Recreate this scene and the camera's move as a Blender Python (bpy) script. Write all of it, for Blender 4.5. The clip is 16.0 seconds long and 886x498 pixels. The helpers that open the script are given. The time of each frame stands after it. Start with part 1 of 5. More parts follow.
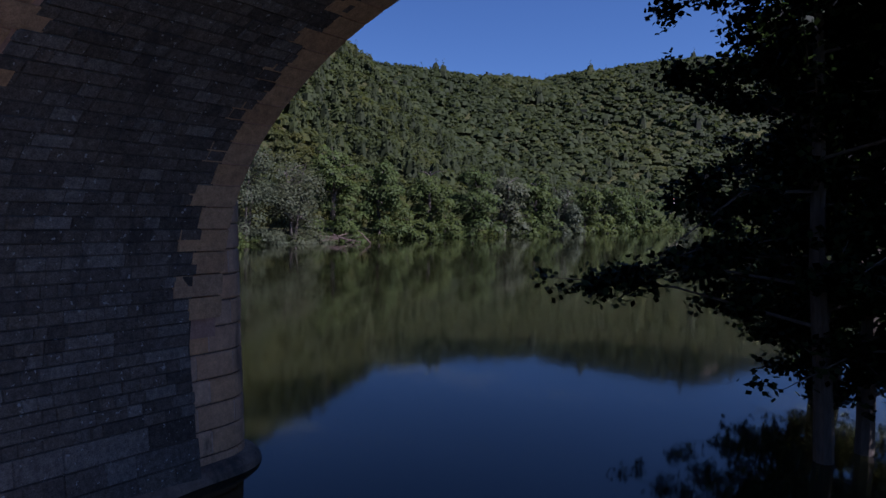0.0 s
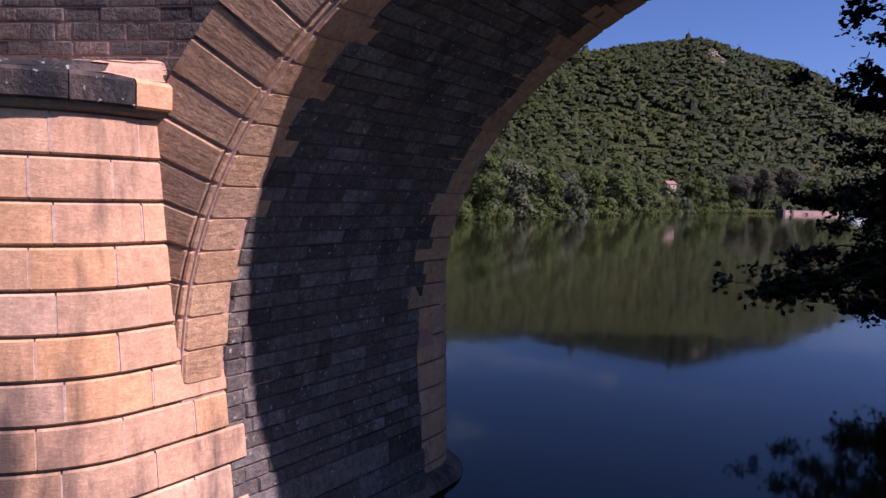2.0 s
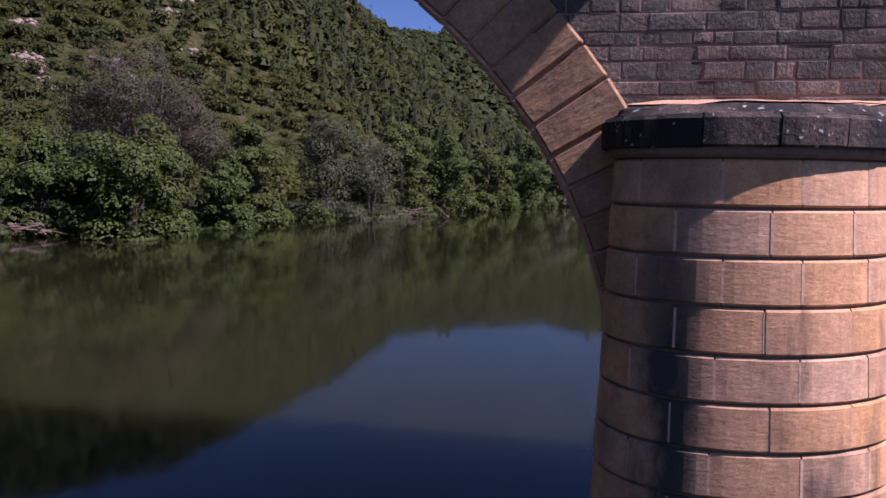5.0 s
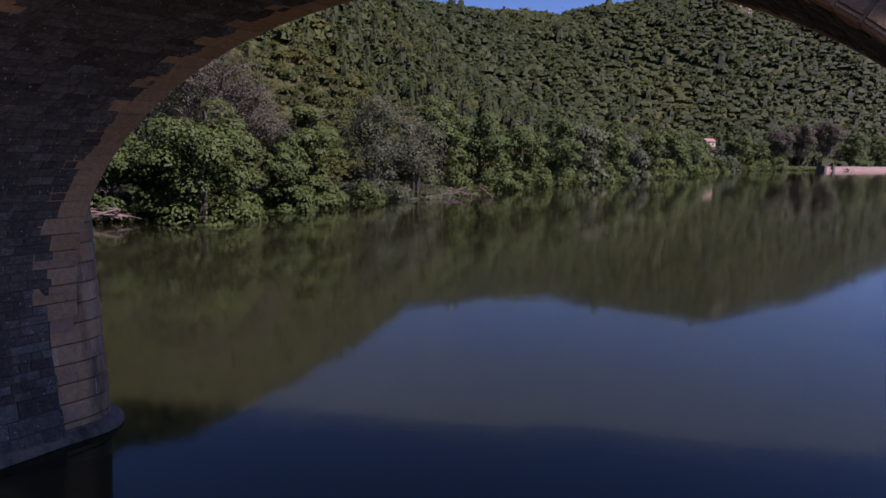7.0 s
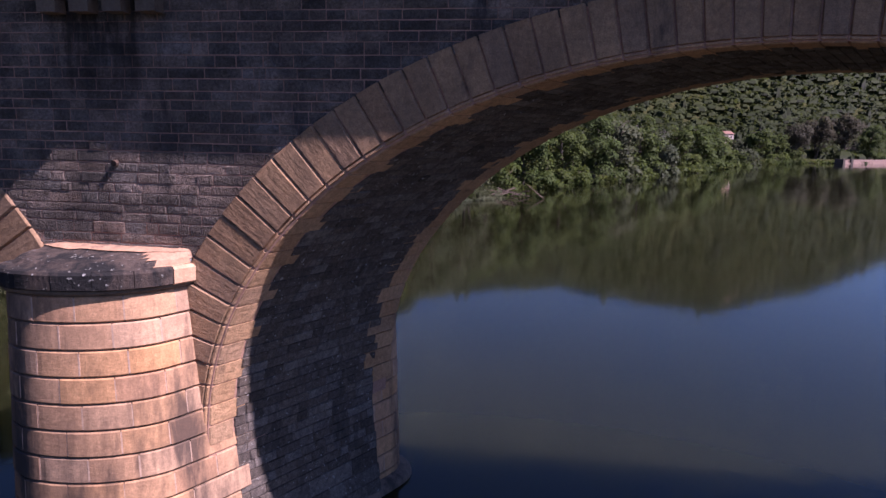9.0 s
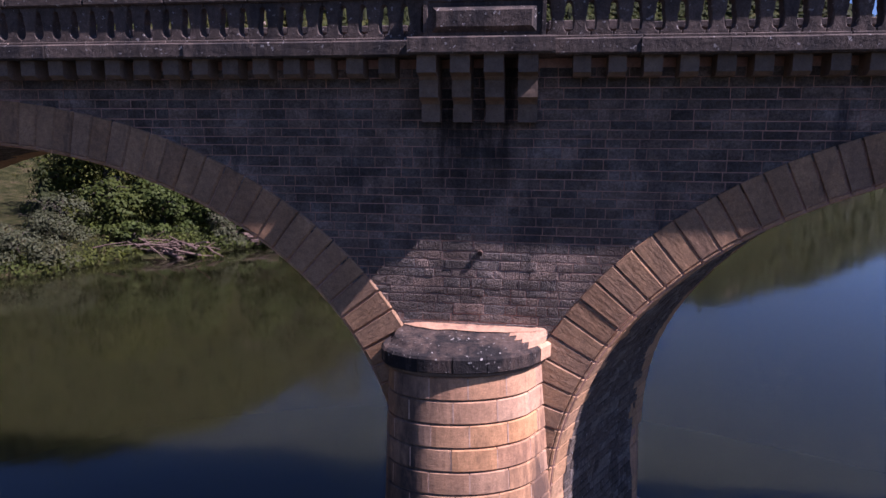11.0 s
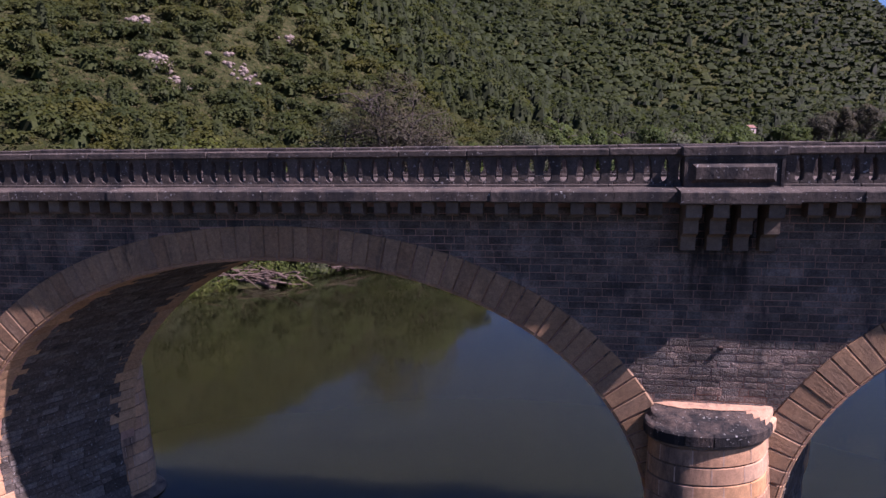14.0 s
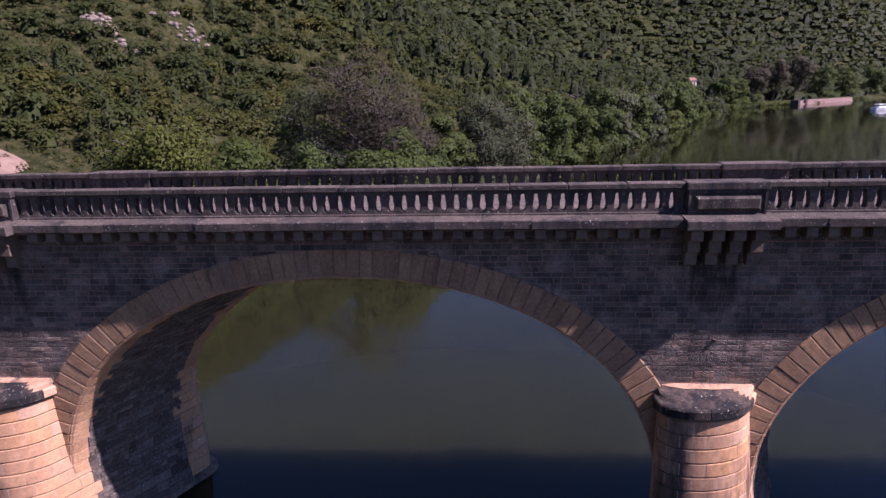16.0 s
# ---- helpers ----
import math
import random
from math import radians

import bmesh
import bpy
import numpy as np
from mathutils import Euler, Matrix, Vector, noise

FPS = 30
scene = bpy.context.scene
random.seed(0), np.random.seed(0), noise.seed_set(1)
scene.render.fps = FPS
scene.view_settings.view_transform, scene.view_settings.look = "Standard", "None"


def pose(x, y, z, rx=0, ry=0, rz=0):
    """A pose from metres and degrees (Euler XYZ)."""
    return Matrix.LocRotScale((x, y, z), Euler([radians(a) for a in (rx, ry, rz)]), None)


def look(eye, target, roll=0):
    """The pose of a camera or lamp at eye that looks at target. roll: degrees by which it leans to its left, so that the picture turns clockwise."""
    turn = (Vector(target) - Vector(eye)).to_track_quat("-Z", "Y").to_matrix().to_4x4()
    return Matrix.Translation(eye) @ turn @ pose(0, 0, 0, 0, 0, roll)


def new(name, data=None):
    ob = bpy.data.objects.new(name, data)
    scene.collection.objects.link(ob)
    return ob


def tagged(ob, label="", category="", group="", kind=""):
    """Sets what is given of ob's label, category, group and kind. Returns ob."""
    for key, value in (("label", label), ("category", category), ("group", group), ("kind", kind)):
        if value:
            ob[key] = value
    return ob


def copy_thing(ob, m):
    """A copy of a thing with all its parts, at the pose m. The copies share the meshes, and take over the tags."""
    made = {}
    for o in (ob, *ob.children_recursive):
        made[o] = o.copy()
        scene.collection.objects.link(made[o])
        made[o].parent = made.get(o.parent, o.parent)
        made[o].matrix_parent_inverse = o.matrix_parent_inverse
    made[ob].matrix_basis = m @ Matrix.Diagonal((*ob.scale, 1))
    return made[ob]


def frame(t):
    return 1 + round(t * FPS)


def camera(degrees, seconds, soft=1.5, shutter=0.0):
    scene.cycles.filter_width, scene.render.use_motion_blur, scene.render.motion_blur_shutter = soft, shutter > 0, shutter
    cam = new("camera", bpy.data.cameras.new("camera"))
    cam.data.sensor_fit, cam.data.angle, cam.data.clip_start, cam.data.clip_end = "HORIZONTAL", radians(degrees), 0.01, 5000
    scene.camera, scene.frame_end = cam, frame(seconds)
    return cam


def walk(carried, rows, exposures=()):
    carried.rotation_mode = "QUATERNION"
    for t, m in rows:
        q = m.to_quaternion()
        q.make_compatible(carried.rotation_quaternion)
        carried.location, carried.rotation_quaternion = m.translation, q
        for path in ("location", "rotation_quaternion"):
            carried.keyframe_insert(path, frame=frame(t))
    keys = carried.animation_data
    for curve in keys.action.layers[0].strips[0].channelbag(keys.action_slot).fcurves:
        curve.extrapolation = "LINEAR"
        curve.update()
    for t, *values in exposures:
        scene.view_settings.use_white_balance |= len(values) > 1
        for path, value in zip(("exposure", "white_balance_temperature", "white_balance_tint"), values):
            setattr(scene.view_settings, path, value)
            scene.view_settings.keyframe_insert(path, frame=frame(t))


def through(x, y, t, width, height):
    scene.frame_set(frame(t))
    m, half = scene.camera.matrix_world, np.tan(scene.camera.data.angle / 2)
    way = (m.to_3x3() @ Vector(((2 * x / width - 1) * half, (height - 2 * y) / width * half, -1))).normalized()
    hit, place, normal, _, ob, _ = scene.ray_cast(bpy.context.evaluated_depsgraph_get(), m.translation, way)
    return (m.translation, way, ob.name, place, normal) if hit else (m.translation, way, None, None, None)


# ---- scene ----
cam = camera(66.5, 16.0)
PATH = [
    (0, (8.495, -5.855, 4.176), (8.193, -3.881, 4.07), 1.3),
    (0.5, (7.71, -6.073, 4.331), (7.425, -4.097, 4.212), 1.5),
    (1, (6.845, -6.118, 4.448), (6.569, -4.142, 4.311), 1.7),
    (1.5, (5.917, -6.159, 4.525), (5.648, -4.183, 4.368), 1.8),
    (2, (4.938, -6.195, 4.511), (4.671, -4.22, 4.346), 1.8),
    (2.5, (3.893, -6.206, 4.478), (3.629, -4.231, 4.305), 1.6),
    (3, (2.798, -6.221, 4.428), (2.529, -4.247, 4.252), 1.5),
    (3.5, (1.644, -6.192, 4.457), (1.369, -4.219, 4.269), 1.4),
    (4, (0.442, -6.264, 4.626), (0.164, -4.293, 4.428), 1.3),
    (4.5, (-0.733, -6.48, 4.745), (-1.019, -4.509, 4.557), 1.2),
    (5, (-1.926, -6.765, 4.923), (-2.215, -4.797, 4.718), 0.9),
    (5.2, (-2.459, -6.872, 4.963), (-2.736, -4.902, 4.758), 0.7),
    (7.3, (-8.295, -8.171, 6.086), (-8.584, -6.215, 5.788), 0.9),
    (7.5, (-8.94, -8.258, 6.241), (-9.23, -6.303, 5.939), 0.9),
    (8, (-10.416, -8.622, 6.665), (-10.708, -6.668, 6.355), 1.1),
    (8.5, (-11.884, -9.009, 7.071), (-12.176, -7.056, 6.753), 1.2),
    (9, (-13.349, -9.428, 7.433), (-13.644, -7.476, 7.11), 1.1),
    (9.5, (-14.802, -9.846, 7.784), (-15.101, -7.895, 7.464), 0.9),
    (10, (-16.301, -10.265, 8.172), (-16.583, -8.312, 7.844), 0.9),
    (10.2, (-16.929, -10.436, 8.331), (-17.193, -8.481, 7.999), 0.7),
    (12.3, (-20.968, -12.687, 9.917), (-21.288, -10.74, 9.584), -0.3),
    (12.5, (-21.332, -12.913, 10.076), (-21.649, -10.966, 9.744), -0.3),
    (13, (-22.118, -13.497, 10.509), (-22.435, -11.55, 10.179), -0.4),
    (13.5, (-22.851, -14.103, 11.011), (-23.169, -12.156, 10.681), -0.5),
    (14, (-23.521, -14.681, 11.635), (-23.827, -12.734, 11.294), -0.8),
    (14.5, (-24.177, -15.295, 12.214), (-24.447, -13.344, 11.868), -0.9),
    (15, (-24.745, -15.931, 12.8), (-24.974, -13.979, 12.434), -1.0),
    (15.5, (-25.273, -16.667, 13.359), (-25.458, -14.72, 12.941), -1.1),
    (16, (-25.708, -17.46, 13.897), (-25.857, -15.524, 13.415), -1.4),
]
walk(cam, [(t, look(eye, target, roll)) for t, eye, target, roll in PATH],
     [(0.0, 0.5, 5200, 30), (0.5, 0.76, 5450, 37), (1.0, 0.78, 5700, 41), (4.5, 0.77, 5700, 41), (9.0, 0.87, 5700, 41), (16.0, 0.88, 5700, 41)])

# ---- light ----
SUN = Vector((5.1, -1.0, 6.2)).normalized()
world = bpy.data.worlds.new("sky")
scene.world = world
world.use_nodes = True
wn = world.node_tree
sky = wn.nodes.new("ShaderNodeTexSky")
sky.sky_type = "NISHITA"
sky.sun_disc = False
sky.sun_elevation = math.asin(SUN.z)
sky.sun_rotation = math.atan2(SUN.x, SUN.y)
sky.altitude, sky.air_density, sky.dust_density, sky.ozone_density = 600, 1.0, 0.0, 8.0
wn.nodes["Background"].inputs["Strength"].default_value = 0.054
wn.links.new(sky.outputs[0], wn.nodes["Background"].inputs["Color"])
sun = new("sun", bpy.data.lights.new("sun", "SUN"))
sun.data.energy, sun.data.angle, sun.data.color = 5.0, radians(0.55), (1.0, 0.92, 0.84)
sun.matrix_world = SUN.to_track_quat("Z", "Y").to_matrix().to_4x4()


# ---- materials ----
def material(name):
    m = bpy.data.materials.new(name)
    m.use_nodes = True
    nt = m.node_tree
    return m, nt, nt.nodes["Principled BSDF"]


def node(nt, kind, **kw):
    n = nt.nodes.new(kind)
    for k, v in kw.items():
        n.inputs[k].default_value = v
    return n


def noise_tex(nt, coord, scale, detail=4.0, rough=0.6, stretch=None):
    n = node(nt, "ShaderNodeTexNoise", Scale=scale, Detail=detail, Roughness=rough)
    if stretch:
        mp = node(nt, "ShaderNodeMapping", Scale=stretch)
        nt.links.new(coord, mp.inputs["Vector"])
        coord = mp.outputs[0]
    nt.links.new(coord, n.inputs["Vector"])
    return n.outputs["Fac"]


def ramp(nt, fac, stops):
    r = nt.nodes.new("ShaderNodeValToRGB")
    while len(r.color_ramp.elements) < len(stops):
        r.color_ramp.elements.new(0.5)
    for e, (p, c) in zip(r.color_ramp.elements, stops):
        e.position = p
        e.color = (*c, 1) if len(c) == 3 else c
    nt.links.new(fac, r.inputs["Fac"])
    return r.outputs["Color"]


def mix(nt, fac, a, b, blend="MIX"):
    m = nt.nodes.new("ShaderNodeMix")
    m.data_type, m.blend_type = "RGBA", blend
    for sock, v in ((m.inputs[0], fac), (m.inputs[6], a), (m.inputs[7], b)):
        if isinstance(v, (int, float)):
            sock.default_value = v
        elif isinstance(v, tuple):
            sock.default_value = (*v, 1)
        else:
            nt.links.new(v, sock)
    return m.outputs[2]


def bump(nt, bsdf, height, strength, distance=0.02):
    b = node(nt, "ShaderNodeBump", Strength=strength, Distance=distance)
    nt.links.new(height, b.inputs["Height"])
    nt.links.new(b.outputs[0], bsdf.inputs["Normal"])


def world_coord(nt):
    return nt.nodes.new("ShaderNodeNewGeometry").outputs["Position"]


def stone(name, tones, crust, crust_edge, grain=9.0, bump_strength=0.5, bump_distance=0.02, island=False, lichen=None, tooled=False, rough=0.9, runs=0.0, mottle=0.35, along=False, drips=False, darkened=False, patchy=0.0):
    """Weathered stone: a tone per piece, grain, blotches, and a dark crust whose amount is crust_edge."""
    m, nt, bsdf = material(name)
    pos = world_coord(nt)
    if island:
        piece = nt.nodes.new("ShaderNodeNewGeometry").outputs["Random Per Island"]
    else:
        piece = nt.nodes.new("ShaderNodeObjectInfo").outputs["Random"]
    base = ramp(nt, piece, [(k / (len(tones) - 1), c) for k, c in enumerate(tones)])
    blotch = noise_tex(nt, pos, 1.7, 5.0, 0.65)
    base = mix(nt, 0.3, base, ramp(nt, blotch, [(0.3, tuple(0.55 * v for v in tones[0])), (0.7, tuple(min(1, 1.25 * v) for v in tones[-1]))]))
    if patchy:
        cloud = noise_tex(nt, pos, 1.1, 5.0, 0.62, (1.0, 1.0, 1.4))
        base = mix(nt, patchy, base, ramp(nt, cloud, [(0.34, (0.45, 0.44, 0.46)), (0.5, (0.95, 0.95, 0.95)), (0.66, (1.9, 1.88, 1.9))]), "MULTIPLY")
    fine = noise_tex(nt, pos, grain * 4, 6.0, 0.7)
    base = mix(nt, mottle, base, ramp(nt, fine, [(0.32, (0.25, 0.25, 0.25)), (0.68, (1.1, 1.1, 1.1))]), "MULTIPLY")
    coarse = noise_tex(nt, pos, grain * 0.9, 4.0, 0.7)
    base = mix(nt, mottle, base, ramp(nt, coarse, [(0.35, (0.5, 0.5, 0.5)), (0.65, (1.25, 1.22, 1.2))]), "MULTIPLY")
    streak = noise_tex(nt, pos, 0.9, 6.0, 0.7, (1.6, 1.6, 0.45))
    amount = ramp(nt, streak, [(crust_edge, (0, 0, 0)), (crust_edge + 0.14, (1, 1, 1))])
    base = mix(nt, amount, base, crust)
    if runs:
        run = noise_tex(nt, pos, 1.3, 6.0, 0.66, (1.4, 1.4, 0.3))
        wide = noise_tex(nt, pos, 0.55, 2.0, 0.5, (1.0, 1.0, 0.35))
        run = mix(nt, 0.5, run, wide)
        base = mix(nt, ramp(nt, run, [(runs, (0, 0, 0)), (runs + 0.1, (0.85, 0.85, 0.85))]), base, crust)
    # patchy darkening, by the amount stored on the mesh
    if darkened:
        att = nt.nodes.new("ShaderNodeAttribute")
        att.attribute_name = "darkening"
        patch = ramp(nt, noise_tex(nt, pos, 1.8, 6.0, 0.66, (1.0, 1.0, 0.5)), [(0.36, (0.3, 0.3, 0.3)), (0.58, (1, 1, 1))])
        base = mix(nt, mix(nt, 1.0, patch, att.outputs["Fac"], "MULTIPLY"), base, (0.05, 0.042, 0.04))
    if drips:
        sep = nt.nodes.new("ShaderNodeSeparateXYZ")
        nt.links.new(pos, sep.inputs[0])
        off = nt.nodes.new("ShaderNodeMath")
        off.operation = "ADD"
        nt.links.new(sep.outputs["X"], off.inputs[0])
        off.inputs[1].default_value = 200.0 - 0.1
        bay = nt.nodes.new("ShaderNodeMath")
        bay.operation = "PINGPONG"
        nt.links.new(off.outputs[0], bay.inputs[0])
        bay.inputs[1].default_value = 10.0
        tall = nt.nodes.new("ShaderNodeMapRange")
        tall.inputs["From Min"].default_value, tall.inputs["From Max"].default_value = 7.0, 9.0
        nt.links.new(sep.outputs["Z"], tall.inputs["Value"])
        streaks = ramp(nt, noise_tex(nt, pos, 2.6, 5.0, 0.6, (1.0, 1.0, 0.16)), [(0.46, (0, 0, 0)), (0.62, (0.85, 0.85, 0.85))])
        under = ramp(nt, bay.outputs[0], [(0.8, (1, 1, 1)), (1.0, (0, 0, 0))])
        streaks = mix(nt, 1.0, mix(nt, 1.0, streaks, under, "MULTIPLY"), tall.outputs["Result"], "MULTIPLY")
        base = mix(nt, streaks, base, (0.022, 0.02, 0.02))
    if lichen:
        spots = ramp(nt, noise_tex(nt, pos, 14.0, 3.0, 0.5), [(0.66, (0, 0, 0)), (0.7, (1, 1, 1))])
        base = mix(nt, spots, base, lichen)
    nt.links.new(base, bsdf.inputs["Base Color"])
    bsdf.inputs["Roughness"].default_value = rough
    bsdf.inputs["Specular IOR Level"].default_value = 0.25
    if along:
        att = nt.nodes.new("ShaderNodeAttribute")
        att.attribute_name = "grain"
        lines = mix(nt, 0.3, noise_tex(nt, att.outputs["Vector"], 5.5, 7.0, 0.7, (0.45, 1.8, 1.0)), noise_tex(nt, pos, grain, 6.0, 0.68))
    elif tooled:
        lines = noise_tex(nt, pos, 18.0, 6.0, 0.7, (0.6, 0.6, 1.7))
    else:
        lines = noise_tex(nt, pos, grain, 6.0, 0.68)
    bump(nt, bsdf, lines, bump_strength, bump_distance)
    return m


ASHLAR = stone("sandstone_ashlar", [(0.58, 0.315, 0.185), (0.73, 0.405, 0.21), (0.75, 0.47, 0.3), (0.57, 0.36, 0.24), (0.74, 0.38, 0.165), (0.61, 0.355, 0.215), (0.69, 0.385, 0.21)], (0.06, 0.045, 0.04), 0.61, bump_strength=0.4, bump_distance=0.02, tooled=True, runs=0.53, mottle=0.36, darkened=True)
VOUSSOIR = stone("sandstone_voussoir", [(0.52, 0.29, 0.15), (0.64, 0.365, 0.185), (0.7, 0.41, 0.215), (0.54, 0.33, 0.195)], (0.09, 0.064, 0.05), 0.6, bump_strength=1.0, bump_distance=0.035, grain=12, mottle=0.5, along=True, darkened=True)
CAPSTONE = stone("blackened_capstone", [(0.12, 0.088, 0.072), (0.16, 0.11, 0.085), (0.09, 0.07, 0.06)], (0.022, 0.02, 0.02), 0.4, lichen=(0.36, 0.34, 0.31), bump_strength=0.9, bump_distance=0.04, grain=14)
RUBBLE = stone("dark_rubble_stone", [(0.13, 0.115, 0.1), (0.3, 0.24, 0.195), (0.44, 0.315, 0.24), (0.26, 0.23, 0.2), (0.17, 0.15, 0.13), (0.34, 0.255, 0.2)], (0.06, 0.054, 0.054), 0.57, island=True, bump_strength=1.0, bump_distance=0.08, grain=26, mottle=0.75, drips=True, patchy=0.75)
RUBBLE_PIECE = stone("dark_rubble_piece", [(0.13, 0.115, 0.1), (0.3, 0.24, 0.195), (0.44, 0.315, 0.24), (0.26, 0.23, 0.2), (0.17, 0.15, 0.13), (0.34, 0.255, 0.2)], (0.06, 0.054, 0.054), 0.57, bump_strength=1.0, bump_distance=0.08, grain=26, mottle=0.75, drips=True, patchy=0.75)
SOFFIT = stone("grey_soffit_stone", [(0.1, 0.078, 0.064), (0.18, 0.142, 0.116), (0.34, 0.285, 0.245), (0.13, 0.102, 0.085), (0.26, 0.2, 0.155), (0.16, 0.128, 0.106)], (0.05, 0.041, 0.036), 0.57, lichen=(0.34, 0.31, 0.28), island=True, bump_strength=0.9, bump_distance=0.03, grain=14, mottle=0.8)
MORTAR = stone("pink_mortar", [(0.46, 0.25, 0.18), (0.56, 0.32, 0.23)], (0.09, 0.07, 0.064), 0.58, bump_strength=0.6, drips=True)
MORTAR_PALE = stone("pale_mortar", [(0.56, 0.36, 0.25), (0.64, 0.43, 0.31)], (0.2, 0.15, 0.12), 0.62, bump_strength=0.5)
FILLET = stone("sandy_mortar_fillet", [(0.54, 0.31, 0.19), (0.64, 0.38, 0.24)], (0.09, 0.07, 0.06), 0.52, bump_strength=0.7)
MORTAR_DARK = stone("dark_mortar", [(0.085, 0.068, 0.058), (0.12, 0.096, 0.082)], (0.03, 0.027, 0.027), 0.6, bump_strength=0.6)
PARAPET = stone("stained_parapet_stone", [(0.088, 0.071, 0.06), (0.122, 0.096, 0.08), (0.162, 0.126, 0.104)], (0.036, 0.032, 0.031), 0.48, lichen=(0.28, 0.26, 0.24), bump_strength=0.9, bump_distance=0.03, mottle=0.6)
DENTIL = stone("brown_corbel_stone", [(0.15, 0.108, 0.08), (0.2, 0.145, 0.108), (0.25, 0.18, 0.13)], (0.05, 0.042, 0.04), 0.58, bump_strength=0.6)
# footing stone, its shade put into a darker base colour
PLINTH_SHADED = stone("shade_darkened_stone", [(0.24, 0.16, 0.115), (0.3, 0.2, 0.14)], (0.07, 0.055, 0.045), 0.5, bump_strength=0.6, runs=0.56)
ROAD = stone("gravel_roadway", [(0.16, 0.125, 0.105), (0.24, 0.19, 0.16)], (0.07, 0.06, 0.05), 0.5, bump_strength=0.9, grain=7, mottle=0.9)


def water_material():
    m, nt, bsdf = material("river_water")
    pos = world_coord(nt)
    murk = noise_tex(nt, pos, 0.03, 3.0, 0.5)
    nt.links.new(ramp(nt, murk, [(0.3, (0.012, 0.013, 0.005)), (0.7, (0.0175, 0.0178, 0.0072))]), bsdf.inputs["Base Color"])
    bsdf.inputs["Roughness"].default_value = 0.06
    bsdf.inputs["IOR"].default_value = 1.33
    bsdf.inputs["Subsurface Weight"].default_value = 1.0
    bsdf.inputs["Subsurface Radius"].default_value = (1.0, 1.0, 0.8)
    bsdf.inputs["Subsurface Scale"].default_value = 14.0
    small = noise_tex(nt, pos, 1.3, 3.0, 0.5, (1.0, 0.6, 1.0))
    large = noise_tex(nt, pos, 0.22, 2.0, 0.5)
    both = mix(nt, 0.75, small, large)
    bump(nt, bsdf, both, 0.065, 0.1)
    return m


WATER = water_material()


def leaf_material(name, tones, through=0.3):
    """Leaf sprays: a tone for each, tinted by the plant's own shade of green, lit along the crown's rounded form."""
    m, nt, bsdf = material(name)
    piece = nt.nodes.new("ShaderNodeNewGeometry").outputs["Random Per Island"]
    col = ramp(nt, piece, [(k / (len(tones) - 1), c) for k, c in enumerate(tones)])
    att = nt.nodes.new("ShaderNodeAttribute")
    att.attribute_name = "plant"
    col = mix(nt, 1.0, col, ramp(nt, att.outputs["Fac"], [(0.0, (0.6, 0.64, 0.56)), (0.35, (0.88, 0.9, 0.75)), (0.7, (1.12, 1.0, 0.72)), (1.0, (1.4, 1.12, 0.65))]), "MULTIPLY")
    pos = world_coord(nt)
    col = mix(nt, 0.45, col, ramp(nt, noise_tex(nt, pos, 3.2, 4.0, 0.7), [(0.36, (0.45, 0.45, 0.45)), (0.64, (1.45, 1.45, 1.4))]), "MULTIPLY")
    nt.links.new(col, bsdf.inputs["Base Color"])
    bsdf.inputs["Roughness"].default_value = 0.65
    bsdf.inputs["Specular IOR Level"].default_value = 0.15
    facing = nt.nodes.new("ShaderNodeAttribute")
    facing.attribute_name = "facing"
    tr = nt.nodes.new("ShaderNodeBsdfTranslucent")
    nt.links.new(facing.outputs["Vector"], bsdf.inputs["Normal"])
    nt.links.new(facing.outputs["Vector"], tr.inputs["Normal"])
    nt.links.new(col, tr.inputs["Color"])
    mx = nt.nodes.new("ShaderNodeMixShader")
    mx.inputs[0].default_value = through
    nt.links.new(bsdf.outputs[0], mx.inputs[1])
    nt.links.new(tr.outputs[0], mx.inputs[2])
    nt.links.new(mx.outputs[0], nt.nodes["Material Output"].inputs["Surface"])
    return m


LEAF_WOOD = leaf_material("woodland_leaves", [(0.04, 0.05, 0.0165), (0.045, 0.055, 0.018), (0.05, 0.06, 0.02)], 0.2)
LEAF_BROAD = leaf_material("broad_leaves", [(0.046, 0.066, 0.019), (0.056, 0.08, 0.023), (0.068, 0.094, 0.027)], 0.2)
LEAF_WILLOW = leaf_material("grey_willow_leaves", [(0.066, 0.078, 0.05), (0.075, 0.086, 0.056), (0.084, 0.095, 0.062)], 0.2)
LEAF_DRY = leaf_material("sparse_brown_leaves", [(0.058, 0.052, 0.04), (0.075, 0.067, 0.052), (0.066, 0.062, 0.045)], 0.2)
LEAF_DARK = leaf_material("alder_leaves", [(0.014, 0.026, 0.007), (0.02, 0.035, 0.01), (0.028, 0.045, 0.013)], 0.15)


def bark_material(name, a, b):
    m, nt, bsdf = material(name)
    pos = world_coord(nt)
    n = noise_tex(nt, pos, 6.0, 5.0, 0.7, (2.0, 2.0, 0.4))
    nt.links.new(ramp(nt, n, [(0.3, a), (0.7, b)]), bsdf.inputs["Base Color"])
    bsdf.inputs["Roughness"].default_value = 0.9
    bump(nt, bsdf, n, 0.8, 0.03)
    return m


BARK = bark_material("bark", (0.05, 0.038, 0.03), (0.12, 0.095, 0.075))
DRIFT = bark_material("bleached_driftwood", (0.08, 0.05, 0.04), (0.21, 0.145, 0.11))


